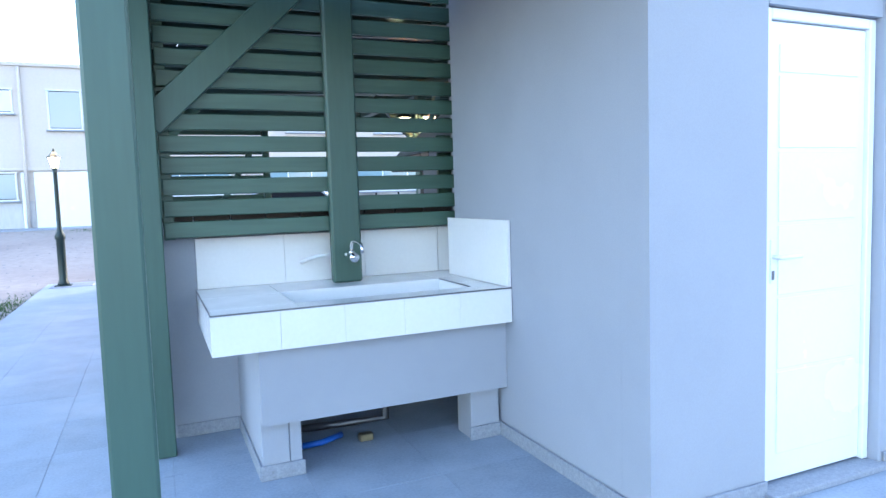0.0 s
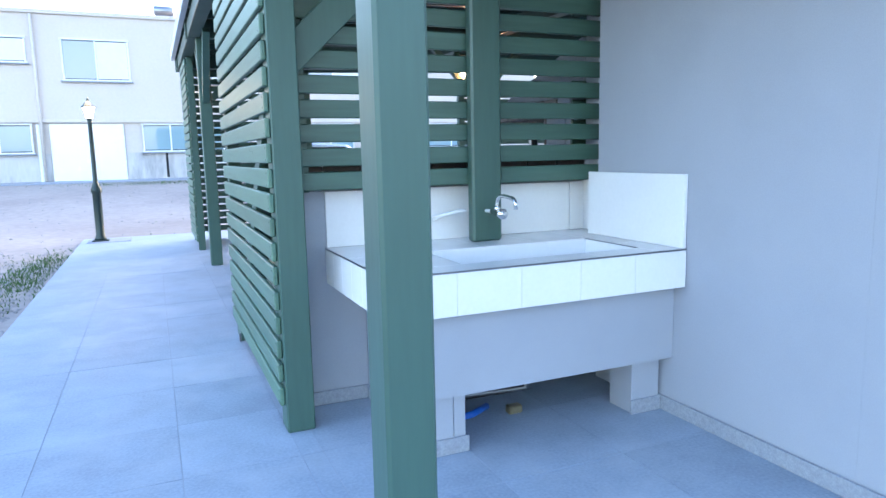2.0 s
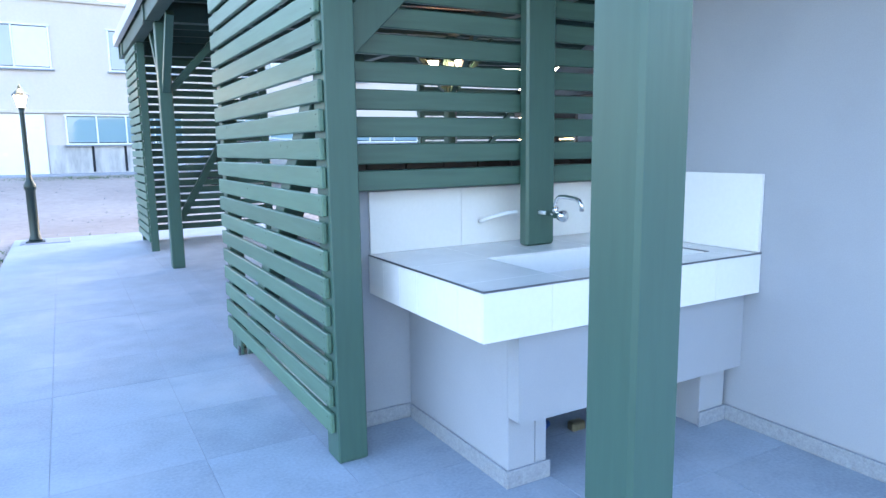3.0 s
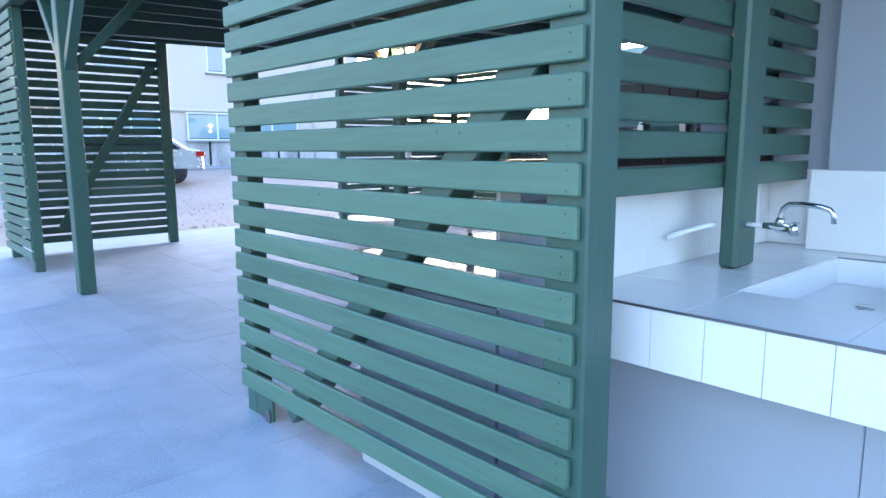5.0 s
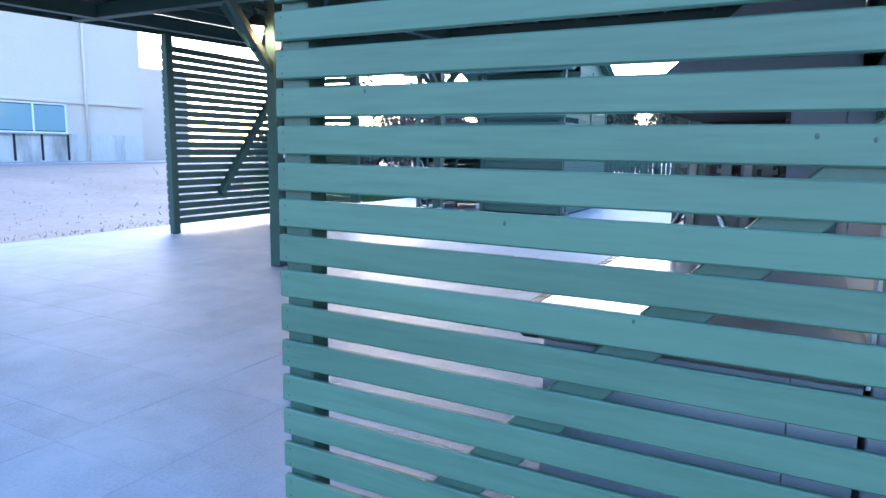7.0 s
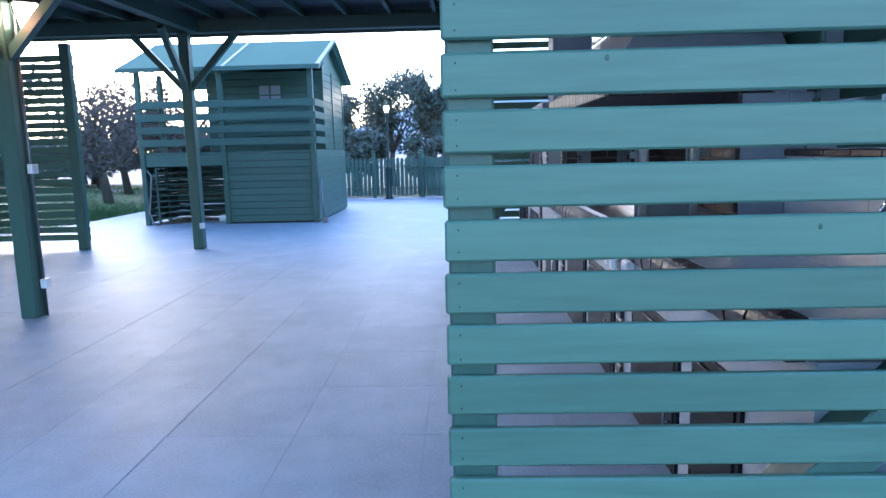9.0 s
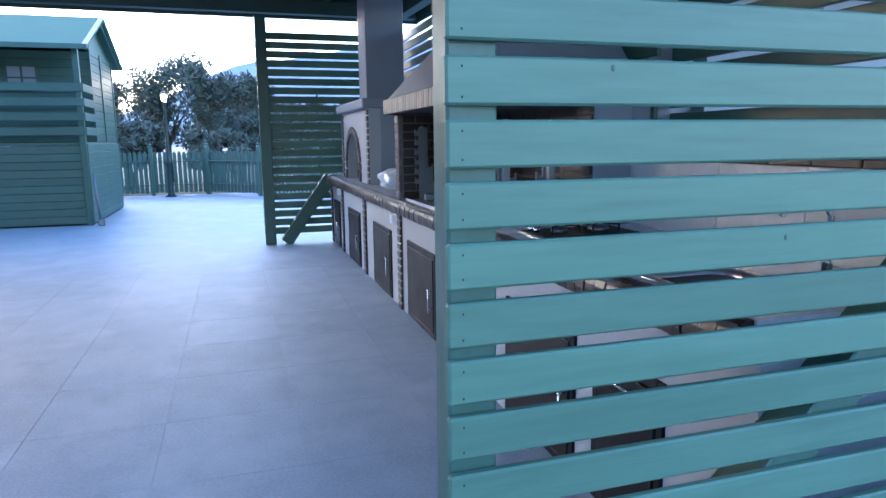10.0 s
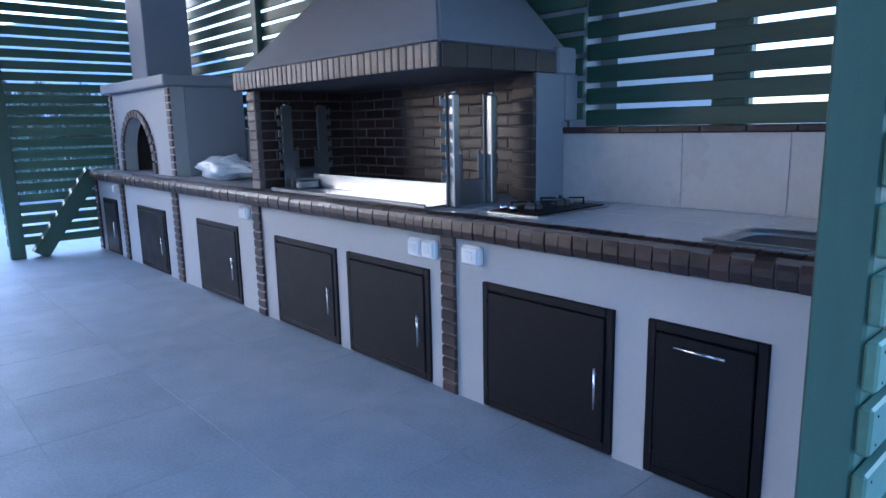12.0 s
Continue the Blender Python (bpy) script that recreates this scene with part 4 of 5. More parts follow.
for k in range(17):
    a = math.pi * (k + 0.5) / 17
    r = AR + 0.03
    ob = box("arch_brick", -0.035, 0.035, -0.012, 0.012, -0.038, 0.038, M_BRICKP, oven, c=0.006)
    ob.location = Vector((AX + r * math.cos(a), OF + 0.013, AZ + r * 0.98 * math.sin(a))) - world_place(oven)
    ob.rotation_euler = (0, math.pi / 2 - a, 0)
for xb in (AX - AR - 0.03, AX + AR + 0.03):
    box("arch_brick", xb - 0.035, xb + 0.035, OF + 0.001, OF + 0.025, 0.912, 1.02, M_BRICKP, oven, c=0.006)
for xb in (OX0 + 0.03, OX1 - 0.06):
    for k in range(12):
        box("brick", xb - 0.03, xb + 0.05, OF + 0.001, OF + 0.02, 0.913 + k * 0.0645, 0.913 + k * 0.0645 + 0.053, M_BRICKP, oven, c=0.005)
box("chimney", 6.66, 7.12, 4.42, 4.88, 1.792, 3.05, M_HOOD, oven, c=0.008)

# plastic bag on the counter
bag = thing("plastic_bag", (4.75, 4.9, 0.93), "crumpled clear plastic bag on the worktop", "bag")
bm = bmesh.new()
bmesh.ops.create_icosphere(bm, subdivisions=4, radius=1.0)
for v in bm.verts:
    p = v.co.copy()
    nn = 0.25 * noise.noise(p * 2.2) + 0.12 * noise.noise(p * 5.5)
    w = 1.0 if p.x > -0.1 else 0.62
    v.co = Vector((p.x * 0.34, p.y * 0.16 * w, p.z * 0.11 * w)) * (1 + nn)
    v.co.z = max(v.co.z, -0.085) + 0.087
part("bag_film", bm, M_BAG, bag, place=(4.78, 4.92, 0.907), turn=(0, 0, 20), smooth=True)


# ---- playhouse ----
house = thing("playhouse", (12.7, 10.4, 0), "raised green wooden playhouse with a porch and gabled roof", "playhouse")
PX0, PX1, PY0, PYM, PY1 = 11.1, 14.2, 8.74, 10.52, 12.12


def boards(name, axis, plane, a, b, z0, z1, n, mat, parent, t=0.02):
    h = (z1 - z0) / n
    for i in range(n):
        if axis == "y":
            box(name, plane - t / 2, plane + t / 2, a, b, z0 + i * h + 0.003, z0 + (i + 1) * h - 0.003, mat, parent, c=0.004)
        else:
            box(name, a, b, plane - t / 2, plane + t / 2, z0 + i * h + 0.003, z0 + (i + 1) * h - 0.003, mat, parent, c=0.004)


boards("board", "y", PX0, PY0 + 0.02, PYM, 0.03, 1.33, 10, M_HOUSE, house)
boards("board", "x", PY0, PX0, PX1, 0.03, 1.36, 10, M_HOUSE, house)
# near-black filler: the dim inside behind the board gaps, put into colour
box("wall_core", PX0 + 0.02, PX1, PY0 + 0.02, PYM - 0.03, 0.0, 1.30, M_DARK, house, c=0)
box("deck", PX0, PX1, PY0 + 0.012, PY1, 1.335, 1.385, M_HOUSE, house, c=0.004)
box("deck_beam", PX0 - 0.012, PX0 + 0.06, PYM, PY1, 1.12, 1.333, M_HOUSE, house, c=0.004)
for y in (PY0 + 0.05, PYM - 0.02, PY1 - 0.05):
    box("post", PX0 - 0.05, PX0 + 0.04, y - 0.045, y + 0.045, 0.0, 2.93, M_POST, house, c=0.005)
for y in (PY1 - 0.05,):
    box("post", 12.0, 12.09, y - 0.045, y + 0.045, 0.0, 2.93, M_POST, house, c=0.005)
for k in range(4):
    z = 1.50 + k * 0.235
    box("rail", PX0 - 0.075, PX0 - 0.052, PY0 - 0.02, PY1, z, z + 0.13, M_HOUSE, house, c=0.004)
    box("rail", PX0 - 0.05, 11.9, PY0 - 0.03, PY0 - 0.012, z, z + 0.13, M_HOUSE, house, c=0.004)
    box("rail", PX0 - 0.05, 12.0, PY1 + 0.005, PY1 + 0.025, z, z + 0.13, M_HOUSE, house, c=0.004)
boards("cabin_board", "y", 12.0, PY0 + 0.012, 11.1, 1.39, 2.95, 11, M_HOUSE, house)
# this side and the gable use the slat paint with shade in its colour
boards("cabin_board", "x", PY0 + 0.02, 12.012, PX1, 1.39, 3.05, 12, M_SLATX_SHADE, house)
# same near-black filler for the cabin's dim inside
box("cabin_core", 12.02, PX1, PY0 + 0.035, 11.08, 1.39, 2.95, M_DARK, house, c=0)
for xb in (12.0, 12.95, PX1 - 0.05):
    box("corner_trim", xb - 0.03, xb + 0.05, PY0 - 0.008, PY0 + 0.008, 1.39, 3.0, M_POST, house, c=0.003)
win = box("window", 11.975, 11.99, 9.57, 10.05, 2.28, 2.68, M_WIN2, house, c=0.002)
for y in (9.57, 9.80, 10.03):
    box("window_bar", 11.96, 11.974, y - 0.012, y + 0.024, 2.28, 2.68, M_HOUSE, win, c=0.002)
for z in (2.27, 2.47, 2.67):
    box("window_bar", 11.955, 11.9585, 9.56, 10.06, z, z + 0.03, M_HOUSE, win, c=0.001)
bar("gable_rail", (11.1, PY0 - 0.1, 2.93), (12.65, PY0 - 0.1, 3.56), 0.03, 0.14, M_SLATX_SHADE, house)
bar("gable_rail", (12.65, PY0 - 0.1, 3.56), (14.4, PY0 - 0.1, 2.95), 0.03, 0.14, M_SLATX_SHADE, house)
prism("gable", [(12.0, 2.95), (14.15, 2.95), (12.65, 3.5)], "y", PY0 + 0.012, PY0 + 0.03, M_SLATX_SHADE, house)
prism("roof", [(10.85, 2.87), (12.65, 3.58), (14.5, 2.87), (14.5, 2.92), (12.65, 3.635), (10.85, 2.92)], "y", PY0 - 0.18, 12.35, M_ROOFT, house, "green felt roof")
bar("roof_batten", (10.84, 10.35, 2.925), (12.65, 10.35, 3.64), 0.06, 0.02, M_FACADE, house)
bar("roof_batten", (10.84, PY0 - 0.15, 2.925), (12.65, PY0 - 0.15, 3.64), 0.08, 0.02, M_FACADE, house)
box("fascia", 10.83, 10.85, PY0 - 0.18, 12.35, 2.85, 2.93, M_POST, house, c=0.003)
# dark backing boards added so the space under the porch stays dark
boards("under_board", "y", 12.6, PYM, PY1, 0.03, 1.33, 10, M_BEAM, house)
boards("under_board", "x", PY1 - 0.02, 11.2, 12.6, 0.03, 1.33, 10, M_BEAM, house)
# lattice ramp panel under the porch
lat = thing("lattice_gate", (11.2, 11.5, 0), "dark green slatted gate leaning under the playhouse porch", "gate")
for k in range(9):
    bar("slat", (11.1 + 0.05, 11.95, 0.12 + k * 0.11), (11.75, 10.7, 0.12 + k * 0.11), 0.09, 0.02, M_BEAM, lat)
for u in (0.05, 0.5, 0.95):
    bar("stile", (11.12 + 0.65 * u, 11.93 - 1.25 * u, 0.02), (11.12 + 0.65 * u, 11.93 - 1.25 * u, 1.1), 0.06, 0.04, M_BEAM, lat)
hose = thing("garden_hose", (11.05, 12.0, 0), "pale hose hanging by the playhouse post", "hose")
tube("hose_pipe", [(11.02, 11.98, 1.05), (11.0, 11.9, 0.95), (11.02, 11.95, 0.6), (11.0, 12.0, 0.25), (10.98, 11.92, 0.05), (10.98, 11.8, 0.02)], 0.018, M_STEELD, hose)
hk = thing("broom", (11.05, 8.66, 0), "grey tool leaning on the playhouse corner", "tool")
tube("broom_stick", [(11.0, 8.62, 0.02), (11.06, 8.68, 0.85)], 0.02, M_STEELD, hk)
box("broom_head", 10.96, 11.02, 8.56, 8.66, 0.0, 0.1, M_STEELD, hk, c=0.01)
bl = thing("white_block", (11.6, 10.75, 0), "small white box on the paving under the porch", "box")
box("block", 11.5, 11.7, 10.65, 10.85, 0.0, 0.13, M_WHITE, bl, c=0.02)


# ---- picket fence ----
def picket_run(a, b, n_bays):
    a, b = Vector((*a, 0)), Vector((*b, 0))
    d = (b - a).normalized()
    length = (b - a).length
    ob = thing("picket_fence", (a + b) / 2, "green wooden picket fence with pointed boards", "fence", "garden fence runs")
    ang = math.degrees(math.atan2(d.y, d.x))
    for k in range(n_bays + 1):
        p = a + d * (length * k / n_bays)
        me = box_mesh(0.09, 0.09, 1.25, 0.012, M_HOUSE)
        link("fence_post", me, M_HOUSE, ob, (p.x, p.y, 0.625), (0, 0, ang))
        lathe("post_cap", [(0.05, 0), (0.03, 0.03), (0.05, 0.06), (0.01, 0.1)], p.x, p.y, M_HOUSE, ob, segs=8, z=1.25)
    for z in (0.28, 0.88):
        bar("fence_rail", a + Vector((0, 0, z)), b + Vector((0, 0, z)), 0.07, 0.03, M_HOUSE, ob)
    if "picket" not in cache:
        bm = bmesh.new()
        pts = [(-0.045, -0.53), (0.045, -0.53), (0.045, 0.47), (0.02, 0.53), (-0.02, 0.53), (-0.045, 0.47)]
        f = [bm.verts.new((p[0], -0.01, p[1])) for p in pts]
        g = [bm.verts.new((p[0], 0.01, p[1])) for p in pts]
        bm.faces.new(f)
        bm.faces.new(g[::-1])
        for i in range(6):
            bm.faces.new((f[i], g[i], g[(i + 1) % 6], f[(i + 1) % 6]))
        bmesh.ops.recalc_face_normals(bm, faces=bm.faces)
        me = bpy.data.meshes.new("picket")
        bm.to_mesh(me)
        bm.free()
        me.materials.append(M_HOUSE)
        cache["picket"] = me
    n = int(length / 0.118)
    side_v = Vector((-d.y, d.x, 0)) * 0.03
    for k in range(n):
        p = a + d * (length * (k + 0.5) / n) + side_v
        link("picket", cache["picket"], M_HOUSE, ob, (p.x, p.y, 0.60 + 0.008 * math.sin(k * 4.7)), (0, 0, ang))


picket_run((17.45, 12.5), (17.45, 7.15), 4)
picket_run((17.35, 7.1), (14.9, 4.59), 2)
picket_run((14.85, 4.53), (12.0, 1.6), 2)


# ---- the long factory building ----
fac = thing("factory_building", (6.0, 27.0, 0.6), "long two-storey cream rendered factory building with blue-tinted windows", "building")
BY = 27.0
box("wall", -14.0, 15.5, BY, BY + 9, 2.72, 6.22, M_FACADE, fac, c=0)
box("wall_lower", -14.0, 15.5, BY + 0.06, BY + 9, 0.4, 2.72, M_FACADE, fac, c=0)
box("string_course", -14.0, 15.52, BY - 0.06, BY + 0.05, 2.66, 2.76, M_FACADE, fac, c=0.01)
box("plinth", -14.0, -3.66, BY + 0.02, BY + 0.058, 0.4, 1.62, M_PLINTH, fac, c=0)
box("plinth", -1.3, 15.5, BY + 0.02, BY + 0.058, 0.4, 1.62, M_PLINTH, fac, c=0)
box("parapet", -14.05, 15.55, BY - 0.08, BY + 0.3, 6.223, 6.36, M_FACADE, fac, c=0.02)
box("annexe", 15.55, 19.0, BY + 1.5, BY + 8, 0.4, 4.4, M_FACADE, fac, c=0.02)


def facade_window(x0, x1, z0, z1, panes, pale=()):
    w = box("window", x0, x1, BY - 0.005, BY + 0.005, z0, z1, M_DARK, fac, c=0)
    for k in range(panes):
        a, b = x0 + (x1 - x0) * k / panes, x0 + (x1 - x0) * (k + 1) / panes
        box("pane", a + 0.03, b - 0.03, BY - 0.02, BY - 0.008, z0 + 0.03, z1 - 0.03, (M_WIN if not pale else M_BLIND if k in pale else M_WIN2), w, c=0)
    f = 0.05
    for a, b, c0, c1 in ((x0 - f, x1 + f, z1, z1 + f), (x0 - f, x1 + f, z0 - f, z0)):
        box("frame", a, b, BY - 0.05, BY - 0.001, c0, c1, M_WHITE, w, c=0.004)
    for k in range(panes + 1):
        a = x0 + (x1 - x0) * k / panes
        box("frame", a - f / 2, a + f / 2, BY - 0.048, BY - 0.001, z0 + 0.001, z1 - 0.001, M_WHITE, w, c=0.004)
    box("sill", x0 - 0.1, x1 + 0.1, BY - 0.11, BY + 0.01, z0 - f - 0.05, z0 - f - 0.002, M_SKIRT, w, c=0.006)


for x0, x1, z0 in ((-6.6, -4.1, 4.66), (-3.03, -1.0, 4.12), (0.74, 2.8, 4.12), (5.2, 7.3, 4.12), (8.85, 10.05, 4.12)):
    facade_window(x0, x1, z0, 5.42, 2, (1,))
for x0, x1, n in ((-7.0, -4.15, 3), (-0.73, 2.9, 4), (4.2, 7.0, 3), (8.0, 12.45, 4)):
    facade_window(x0, x1, 1.68, 2.58, n)
gate = box("roller_gate", -3.62, -1.34, BY - 0.03, BY + 0.0595, 0.66, 2.62, M_DOOR, fac, c=0.01, label="white roller shutter gate")
for k in range(9):
    box("gate_rib", -3.60, -1.36, BY - 0.04, BY - 0.031, 0.72 + k * 0.21, 0.73 + k * 0.21, M_DOOR, gate, c=0.002)
for x in (-3.85, 3.55, 13.2):
    tube("downpipe", [(x, BY - 0.08, 6.2), (x, BY - 0.08, 0.7)], 0.05, M_FACADE, fac, segs=8)
box("lower_pipe", -4.0, -3.9, BY - 0.1, BY, 0.6, 2.6, M_WHITE, fac, c=0.02)
for x in (0.0, 1.0, 8.8, 9.8, 10.7, 11.6, 12.5):
    box("pipe_stain", x - 0.04, x + 0.04, BY - 0.005, BY + 0.019, 0.72, 1.60, M_DARK, fac, c=0.01, label="dark drain pipe stub")
box("apron_kerb", -14, 19, 25.0, BY + 0.05, 0.3, 0.68, M_SKIRT, fac, c=0.02, label="pale concrete apron")
rt = thing("roof_unit", (0.35, 27.6, 6.36), "steel water tank lying on a stand on the factory roof", "water tank")
tube("unit_tank", [(-0.06, 27.6, 6.66), (-0.02, 27.6, 6.66), (0.58, 27.6, 6.66), (0.62, 27.6, 6.66)], [0.12, 0.17, 0.17, 0.12], M_STEEL, rt, segs=18)
for x in (0.05, 0.5):
    bar("unit_leg", (x, 27.45, 6.361), (x, 27.6, 6.52), 0.05, 0.05, M_STEELD, rt)
    bar("unit_leg", (x, 27.8, 6.361), (x, 27.62, 6.52), 0.05, 0.05, M_STEELD, rt)
box("unit_rail", -0.05, 0.62, 27.40, 27.50, 6.362, 6.40, M_STEELD, rt, c=0.01)
tube("antenna", [(-5.5, 27.4, 6.36), (-5.5, 27.4, 8.0)], 0.03, M_STEELD, fac, segs=6)

# parked car by the factory
car = thing("car", (3.4, 21.5, 0.3), "silver hatchback car parked on the dirt yard", "car")
gz = ground_height(6.6, 21.5)
prof = [(1.3, 0.35), (1.25, 0.75), (1.7, 0.85), (2.25, 1.28), (3.4, 1.36), (4.3, 1.28), (4.8, 0.95), (5.2, 0.88), (5.25, 0.35)]
prism("body", [(x, z + gz) for x, z in prof], "y", 20.7, 22.3, M_CAR, car, bevel=0.06)
prism("window", [(1.95, 0.9 + gz), (2.35, 1.22 + gz), (4.2, 1.22 + gz), (4.6, 0.92 + gz)], "y", 20.69, 20.70, M_BLACK, car)
for x in (2.05, 4.45):
    ty = lathe("wheel", [(0.12, -0.09), (0.30, -0.09), (0.32, 0), (0.30, 0.09), (0.12, 0.09)], 0, 0, M_RUBBER, None)
    ty.parent = car
    ty.location = Vector((x, 20.8, 0.32 + gz)) - world_place(car)
    ty.rotation_euler = (math.pi / 2, 0, 0)
for y in (20.75, 22.1):
    box("tail_light", 5.22, 5.27, y, y + 0.2, 0.7 + gz, 0.85 + gz, M_TAIL, car, c=0.01)
box("tail_light", 5.0, 5.2, 20.68, 20.70, 0.72 + gz, 0.86 + gz, M_TAIL, car, c=0.005)


car.location.x += 0.7


# ---- trees ----
def leaf_crown(name, parent, centre, radii, count, size, seed, mat):
    r = random.Random(seed)
    verts, faces = [], []
    blobs = [(Vector((r.uniform(-0.7, 0.7) * radii[0], r.uniform(-0.7, 0.7) * radii[1], r.uniform(-0.55, 0.75) * radii[2])), r.uniform(0.22, 0.42)) for _ in range(20)]
    for i in range(count):
        c, s = blobs[i % len(blobs)]
        d = Vector((r.gauss(0, 1), r.gauss(0, 1), r.gauss(0, 1))).normalized() * (s * (r.random() ** 0.4))
        p = Vector(centre) + c + Vector((d.x * radii[0], d.y * radii[1], d.z * radii[2]))
        u = Vector((r.gauss(0, 1), r.gauss(0, 1), r.gauss(0, 1))).normalized()
        w = u.orthogonal().normalized()
        L = size * r.uniform(0.6, 1.4)
        k = len(verts)
        verts += [p - u * L, p + w * L * 0.32, p + u * L, p - w * L * 0.32]
        faces.append((k, k + 1, k + 2, k + 3))
    lo = Vector(centre)
    me = bpy.data.meshes.new(name)
    me.from_pydata([v - lo for v in verts], [], faces)
    return link(name, me, mat, parent, lo)


def olive(x, y, h, w, seed, label="rounded grey-green olive tree beyond the fence", dense=7000):
    ob = thing("olive_tree", (x, y, -0.05), label, "tree", "olive trees")
    r = random.Random(seed)
    tube("trunk", [(x, y, -0.1), (x + r.uniform(-.1, .1), y + r.uniform(-.1, .1), h * 0.2), (x + r.uniform(-.2, .2), y + r.uniform(-.2, .2), h * 0.4)], [0.16, 0.12, 0.08], M_BARK, ob, segs=8)
    for k in range(6):
        a = k * 1.05 + r.uniform(0, 0.5)
        tube("limb", [(x, y, h * 0.3), (x + w * 0.25 * math.cos(a), y + w * 0.25 * math.sin(a), h * 0.5), (x + w * 0.5 * math.cos(a), y + w * 0.5 * math.sin(a), h * r.uniform(0.65, 0.85))], [0.07, 0.045, 0.012], M_BARK, ob, segs=6)
    leaf_crown("crown", ob, (x, y, h * 0.62), (w, w, h * 0.42), dense, 0.10, seed, M_LEAF)


for i, (x, y, h, w) in enumerate(((23.5, 6.2, 3.6, 1.5), (24, 8.6, 4.1, 1.7), (22.5, 10.8, 3.4, 1.3), (25, 3.6, 3.0, 1.6), (27, 0.8, 3.0, 1.8), (30, -2.5, 3.0, 2.0), (26, 12.5, 3.2, 1.5), (29, 6.5, 4.0, 2.0), (33, -6, 3.2, 2.2), (24, -8, 3.0, 1.8), (18, -12, 3.3, 1.8), (12, -14, 3.2, 1.9), (5, -15, 3.4, 2.0), (21, 3.5, 2.0, 1.4), (21.5, 1.0, 1.9, 1.5), (20, -1.5, 1.9, 1.5), (22.5, 5.0, 2.2, 1.3), (20.5, 9.5, 2.2, 1.2), (20.5, 12.0, 2.2, 1.3), (19.5, 6.9, 1.7, 1.0), (18.5, 4.0, 1.5, 1.1), (17.5, 1.5, 1.5, 1.2), (24, 22, 2.2, 1.8), (21, 23.5, 2.0, 1.8), (28, 20, 2.4, 2.0), (31, 24, 2.6, 2.2), (18, 22.5, 1.8, 1.6), (21.5, 15.0, 2.0, 1.5), (24.5, 16.2, 2.2, 1.7), (22.5, 21.0, 1.9, 1.8), (26, 21.5, 2.2, 2.0), (25.5, 14.6, 2.0, 1.6), (29.5, 18.0, 2.4, 2.2), (19.6, 21.2, 1.7, 1.6))):
    olive(x, y, h, w, 20 + i)


def bare_tree(x, y, h, seed):
    ob = thing("bare_tree", (x, y, -0.05), "thinly leafed tree against the sunset", "tree", "sunset trees")
    r = random.Random(seed)
    tube("trunk", [(x, y, -0.1), (x + 0.1, y + 0.2, h * 0.25), (x - 0.1, y + 0.3, h * 0.5)], [0.15, 0.11, 0.07], M_BARK, ob, segs=8)
    for k in range(14):
        a = r.uniform(0, 6.28)
        z = h * r.uniform(0.2, 0.5)
        q = [(x, y + 0.2, z)]
        for s in range(1, 4):
            q.append((x + math.cos(a) * s * h * 0.13 + r.uniform(-.2, .2), y + 0.2 + math.sin(a) * s * h * 0.13 + r.uniform(-.2, .2), z + s * h * r.uniform(0.08, 0.15)))
        tube("branch", q, [0.05, 0.03, 0.018, 0.006], M_BARK, ob, segs=5)
    leaf_crown("foliage", ob, (x, y, h * 0.55), (h * 0.5, h * 0.5, h * 0.42), 2600, 0.09, seed, M_BARK)


for i, (x, y, h) in enumerate(((17.0, 16.0, 4.0), (20.5, 17.2, 4.4), (23, 19.5, 4.6), (26, 19, 4.8), (19.5, 14.9, 3.4), (28, 23, 5.0))):
    bare_tree(x, y, h, 60 + i)


# ---- grass, gravel ----
def blades(name, label, spots, size, mat):
    r = random.Random(3)
    verts, faces = [], []
    for cx, cy, rx, ry, n in spots:
        for _ in range(n):
            x, y = cx + r.gauss(0, rx), cy + r.gauss(0, ry)
            z = ground_height(x, y)
            if (-1.74 < x < 17.6 and y < 13.75):
                continue
            a = r.uniform(0, 6.28)
            h = size * r.uniform(0.4, 1.3)
            k = len(verts)
            dx, dy = math.cos(a) * 0.008, math.sin(a) * 0.008
            tx, ty = r.gauss(0, 0.4) * h, r.gauss(0, 0.4) * h
            verts += [(x - dx, y - dy, z), (x + dx, y + dy, z), (x + tx, y + ty, z + h)]
            faces.append((k, k + 1, k + 2))
    me = bpy.data.meshes.new(name)
    me.from_pydata(verts, [], faces)
    tagged(link(name, me, mat, None), label, "grass", kind="stuff")


blades("grass_tufts", "short green grass along the edge of the paving", [(-2.05, 9.9, 0.2, 0.8, 900), (-1.95, 11.4, 0.15, 0.6, 300), (-2.6, 9.0, 0.4, 0.6, 250), (-0.2, 24.2, 1.4, 0.3, 900), (3.0, 17.0, 1.5, 1.0, 300), (-3.2, 10.5, 0.6, 0.9, 500), (4.5, 14.4, 2.0, 0.2, 200)], 0.045, M_GRASS)
blades("lawn", "green lawn behind the playhouse", [(14.5, 15.6, 2.0, 1.0, 16000), (13.2, 14.9, 0.8, 0.5, 6000), (19, 17, 3, 2, 9000)], 0.10, M_GRASS)
lawn = bmesh.new()
c0 = lawn.verts.new((19.5, 17.6, 0.03))
rim = [lawn.verts.new((19.5 + 7.5 * math.cos(a * 0.2618) + 0.4 * math.sin(a * 3), 17.6 + 3.9 * math.sin(a * 0.2618), 0.03)) for a in range(24)]
for v in [c0, *rim]:
    v.co.z = ground_height(v.co.x, v.co.y) + 0.03
for a in range(24):
    lawn.faces.new((c0, rim[a], rim[(a + 1) % 24]))
tagged(part("lawn_ground", lawn, M_GRASS, None), "patch of green lawn soil", "lawn", kind="structure")


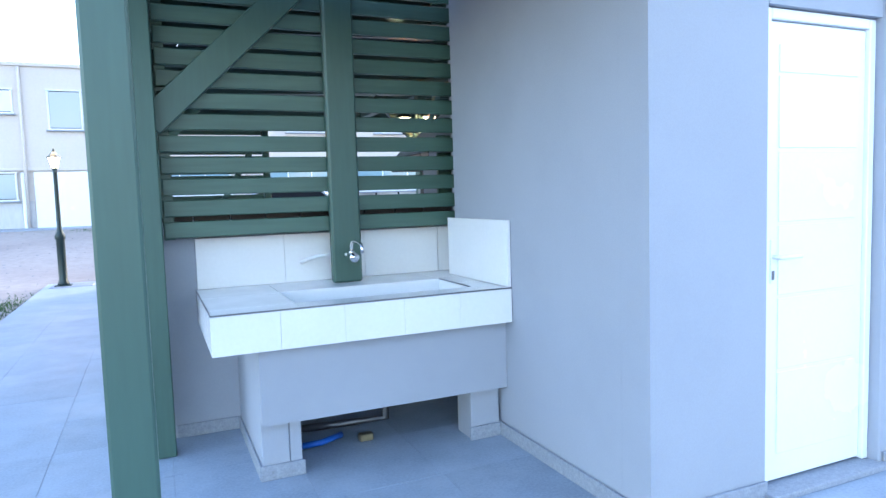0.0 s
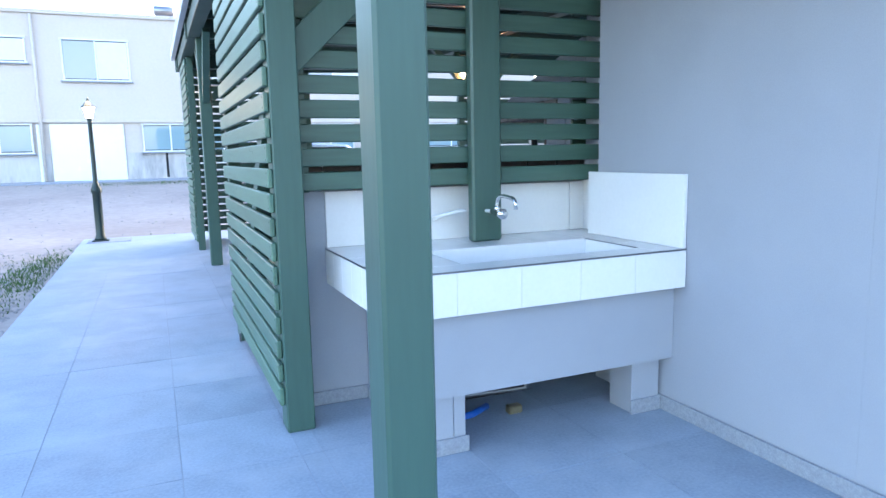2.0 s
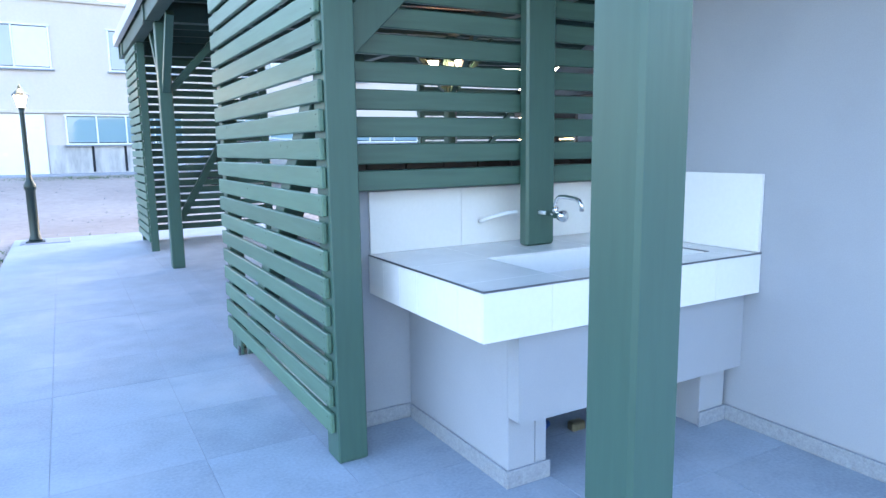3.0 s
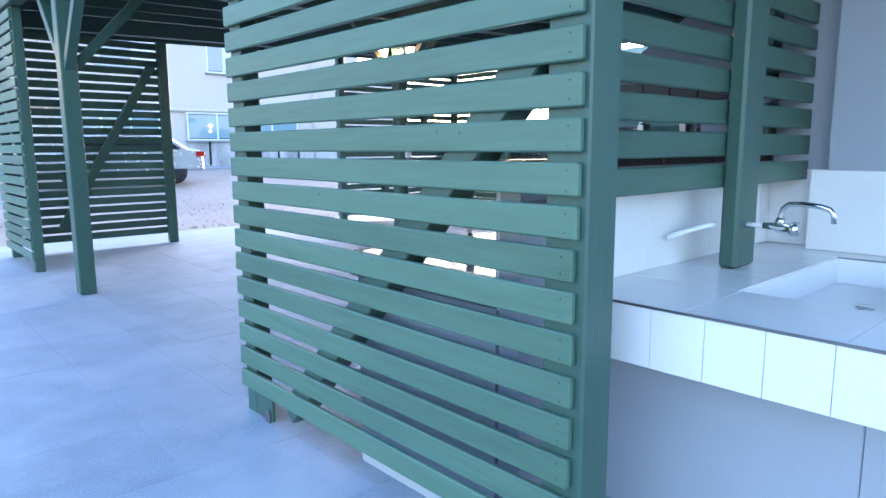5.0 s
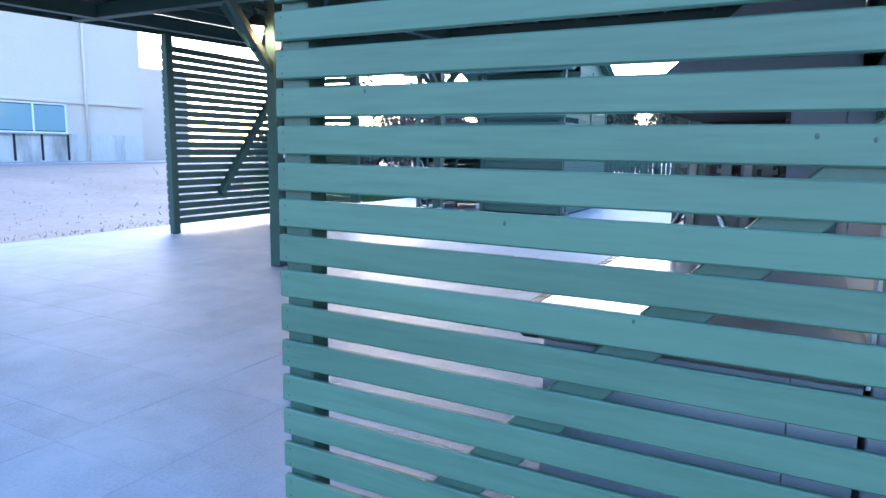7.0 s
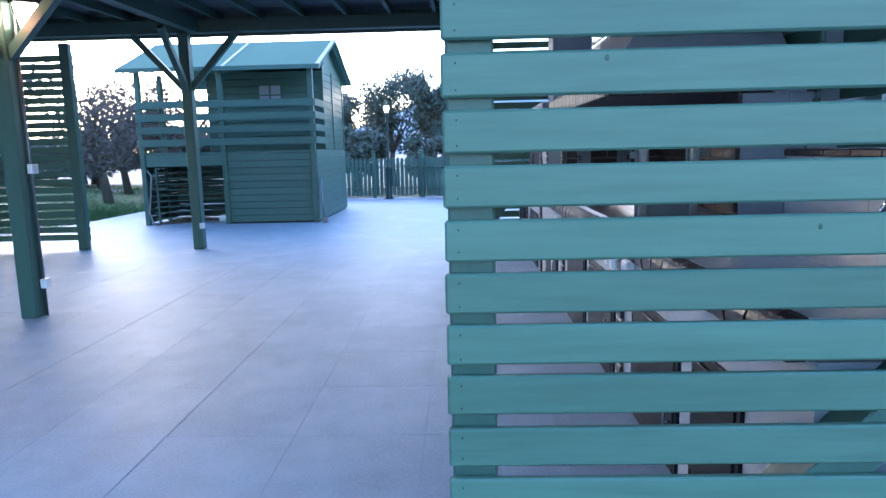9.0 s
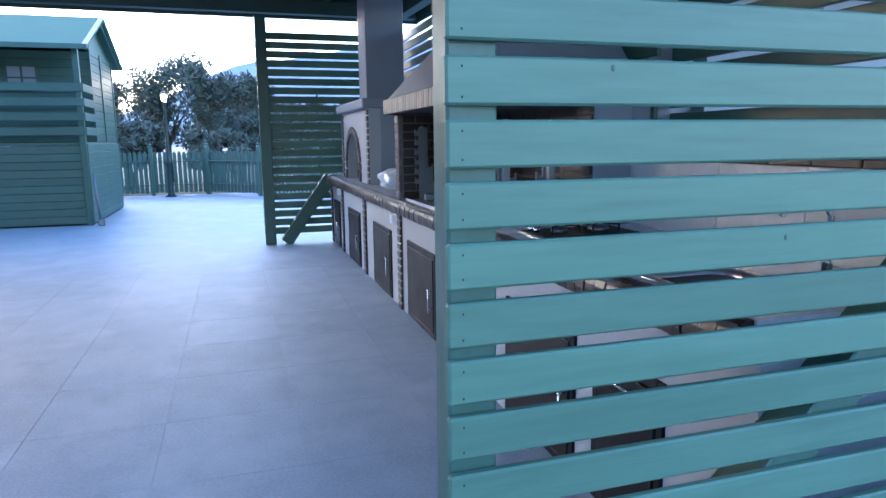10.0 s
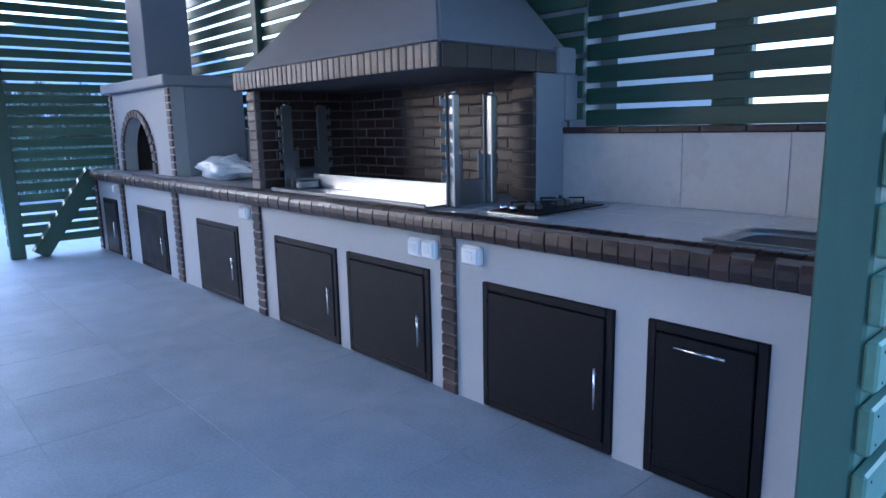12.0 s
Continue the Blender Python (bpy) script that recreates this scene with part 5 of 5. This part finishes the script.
def stones(name, spots, lo, hi):
    r = random.Random(5)
    verts, faces = [], []
    base = [(1, 0, 0), (-1, 0, 0), (0, 1, 0), (0, -1, 0), (0, 0, 1), (0, 0, -1)]
    tri = [(0, 2, 4), (2, 1, 4), (1, 3, 4), (3, 0, 4), (2, 0, 5), (1, 2, 5), (3, 1, 5), (0, 3, 5)]
    for cx, cy, rx, ry, n in spots:
        for _ in range(n):
            x, y = cx + r.gauss(0, rx), cy + r.gauss(0, ry)
            if -1.76 < x < 17.7 and y < 13.8:
                continue
            s = r.uniform(lo, hi)
            k = len(verts)
            z = ground_height(x, y)
            verts += [(x + bx * s * r.uniform(0.7, 1.3), y + by * s * r.uniform(0.7, 1.3), z + bz * s * 0.6) for bx, by, bz in base]
            faces += [tuple(k + i for i in t) for t in tri]
    me = bpy.data.meshes.new(name)
    me.from_pydata(verts, [], faces)
    tagged(link(name, me, M_STONE, None), "loose grey gravel and stones on the dirt", "gravel", kind="stuff")


stones("gravel", [(-2.5, 7.0, 0.5, 1.2, 1800), (-3.2, 9.8, 0.9, 1.6, 1400), (2.5, 16.0, 3.0, 1.5, 160), (0, 20, 6, 3, 300)], 0.012, 0.04)

field = bmesh.new()
vs = [field.verts.new(p) for p in ((17.75, -30, -0.02), (80, -30, -0.02), (80, 13.5, -0.02), (17.75, 13.5, -0.02))]
field.faces.new(vs)
tagged(part("field_ground", field, M_FIELD, None), "dark weedy field beyond the garden fence", "field", kind="structure")

# ---- floor tiles ----
def lay(xs, ys, keep, near):
    vs, fs = [], []
    for x0, x1 in zip(xs, xs[1:]):
        for y0, y1 in zip(ys, ys[1:]):
            cx, cy = (x0 + x1) / 2, (y0 + y1) / 2
            if not keep(cx, cy):
                continue
            g = 0.0013
            if near(cx, cy):
                box("tile", x0 + g, x1 - g, y0 + g, y1 - g, -0.0045, 0.0005 * math.sin(cx * 9 + cy * 7), M_FLOOR, patio, c=0.0008)
            else:
                k = len(vs)
                vs += [(x0 + g, y0 + g, 0), (x1 - g, y0 + g, 0), (x1 - g, y1 - g, 0), (x0 + g, y1 - g, 0)]
                fs.append((k, k + 1, k + 2, k + 3))
    return vs, fs


def span(start, step, lo, hi):
    out = [lo]
    k = math.ceil((lo - start) / step)
    while start + k * step < hi - 0.02:
        if start + k * step > lo + 0.02:
            out.append(start + k * step)
        k += 1
    return out + [hi]


ys = span(6.19, 0.617, -4.0, 13.75)
v1, f1 = lay(span(1.27, 0.6, -1.72, -0.03), ys, lambda x, y: True, lambda x, y: 1.5 < y < 10)
v2, f2 = lay(span(1.27, 0.6, -0.03, 2.4), [y for y in ys if y < 4.4], lambda x, y: True, lambda x, y: y > 1.5)
v3, f3 = lay(span(1.46, 0.645, -0.03, 17.6), [y for y in ys if y > 4.2], lambda x, y: True, lambda x, y: x < 6.5 and 5.0 < y < 11.5)
v4, f4 = lay(span(1.27, 0.6, 2.4, 17.6), [y for y in ys if y < 4.4], lambda x, y: True, lambda x, y: False)
verts, faces = [], []
for v, f in ((v1, f1), (v2, f2), (v3, f3), (v4, f4)):
    k = len(verts)
    verts += v
    faces += [tuple(k + i for i in q) for q in f]
me = bpy.data.meshes.new("tiles_beyond")
me.from_pydata(verts, [], faces)
tagged(link("tiles_beyond", me, M_FLOOR, patio), "more blue-grey stone tiles further off", kind="stuff")
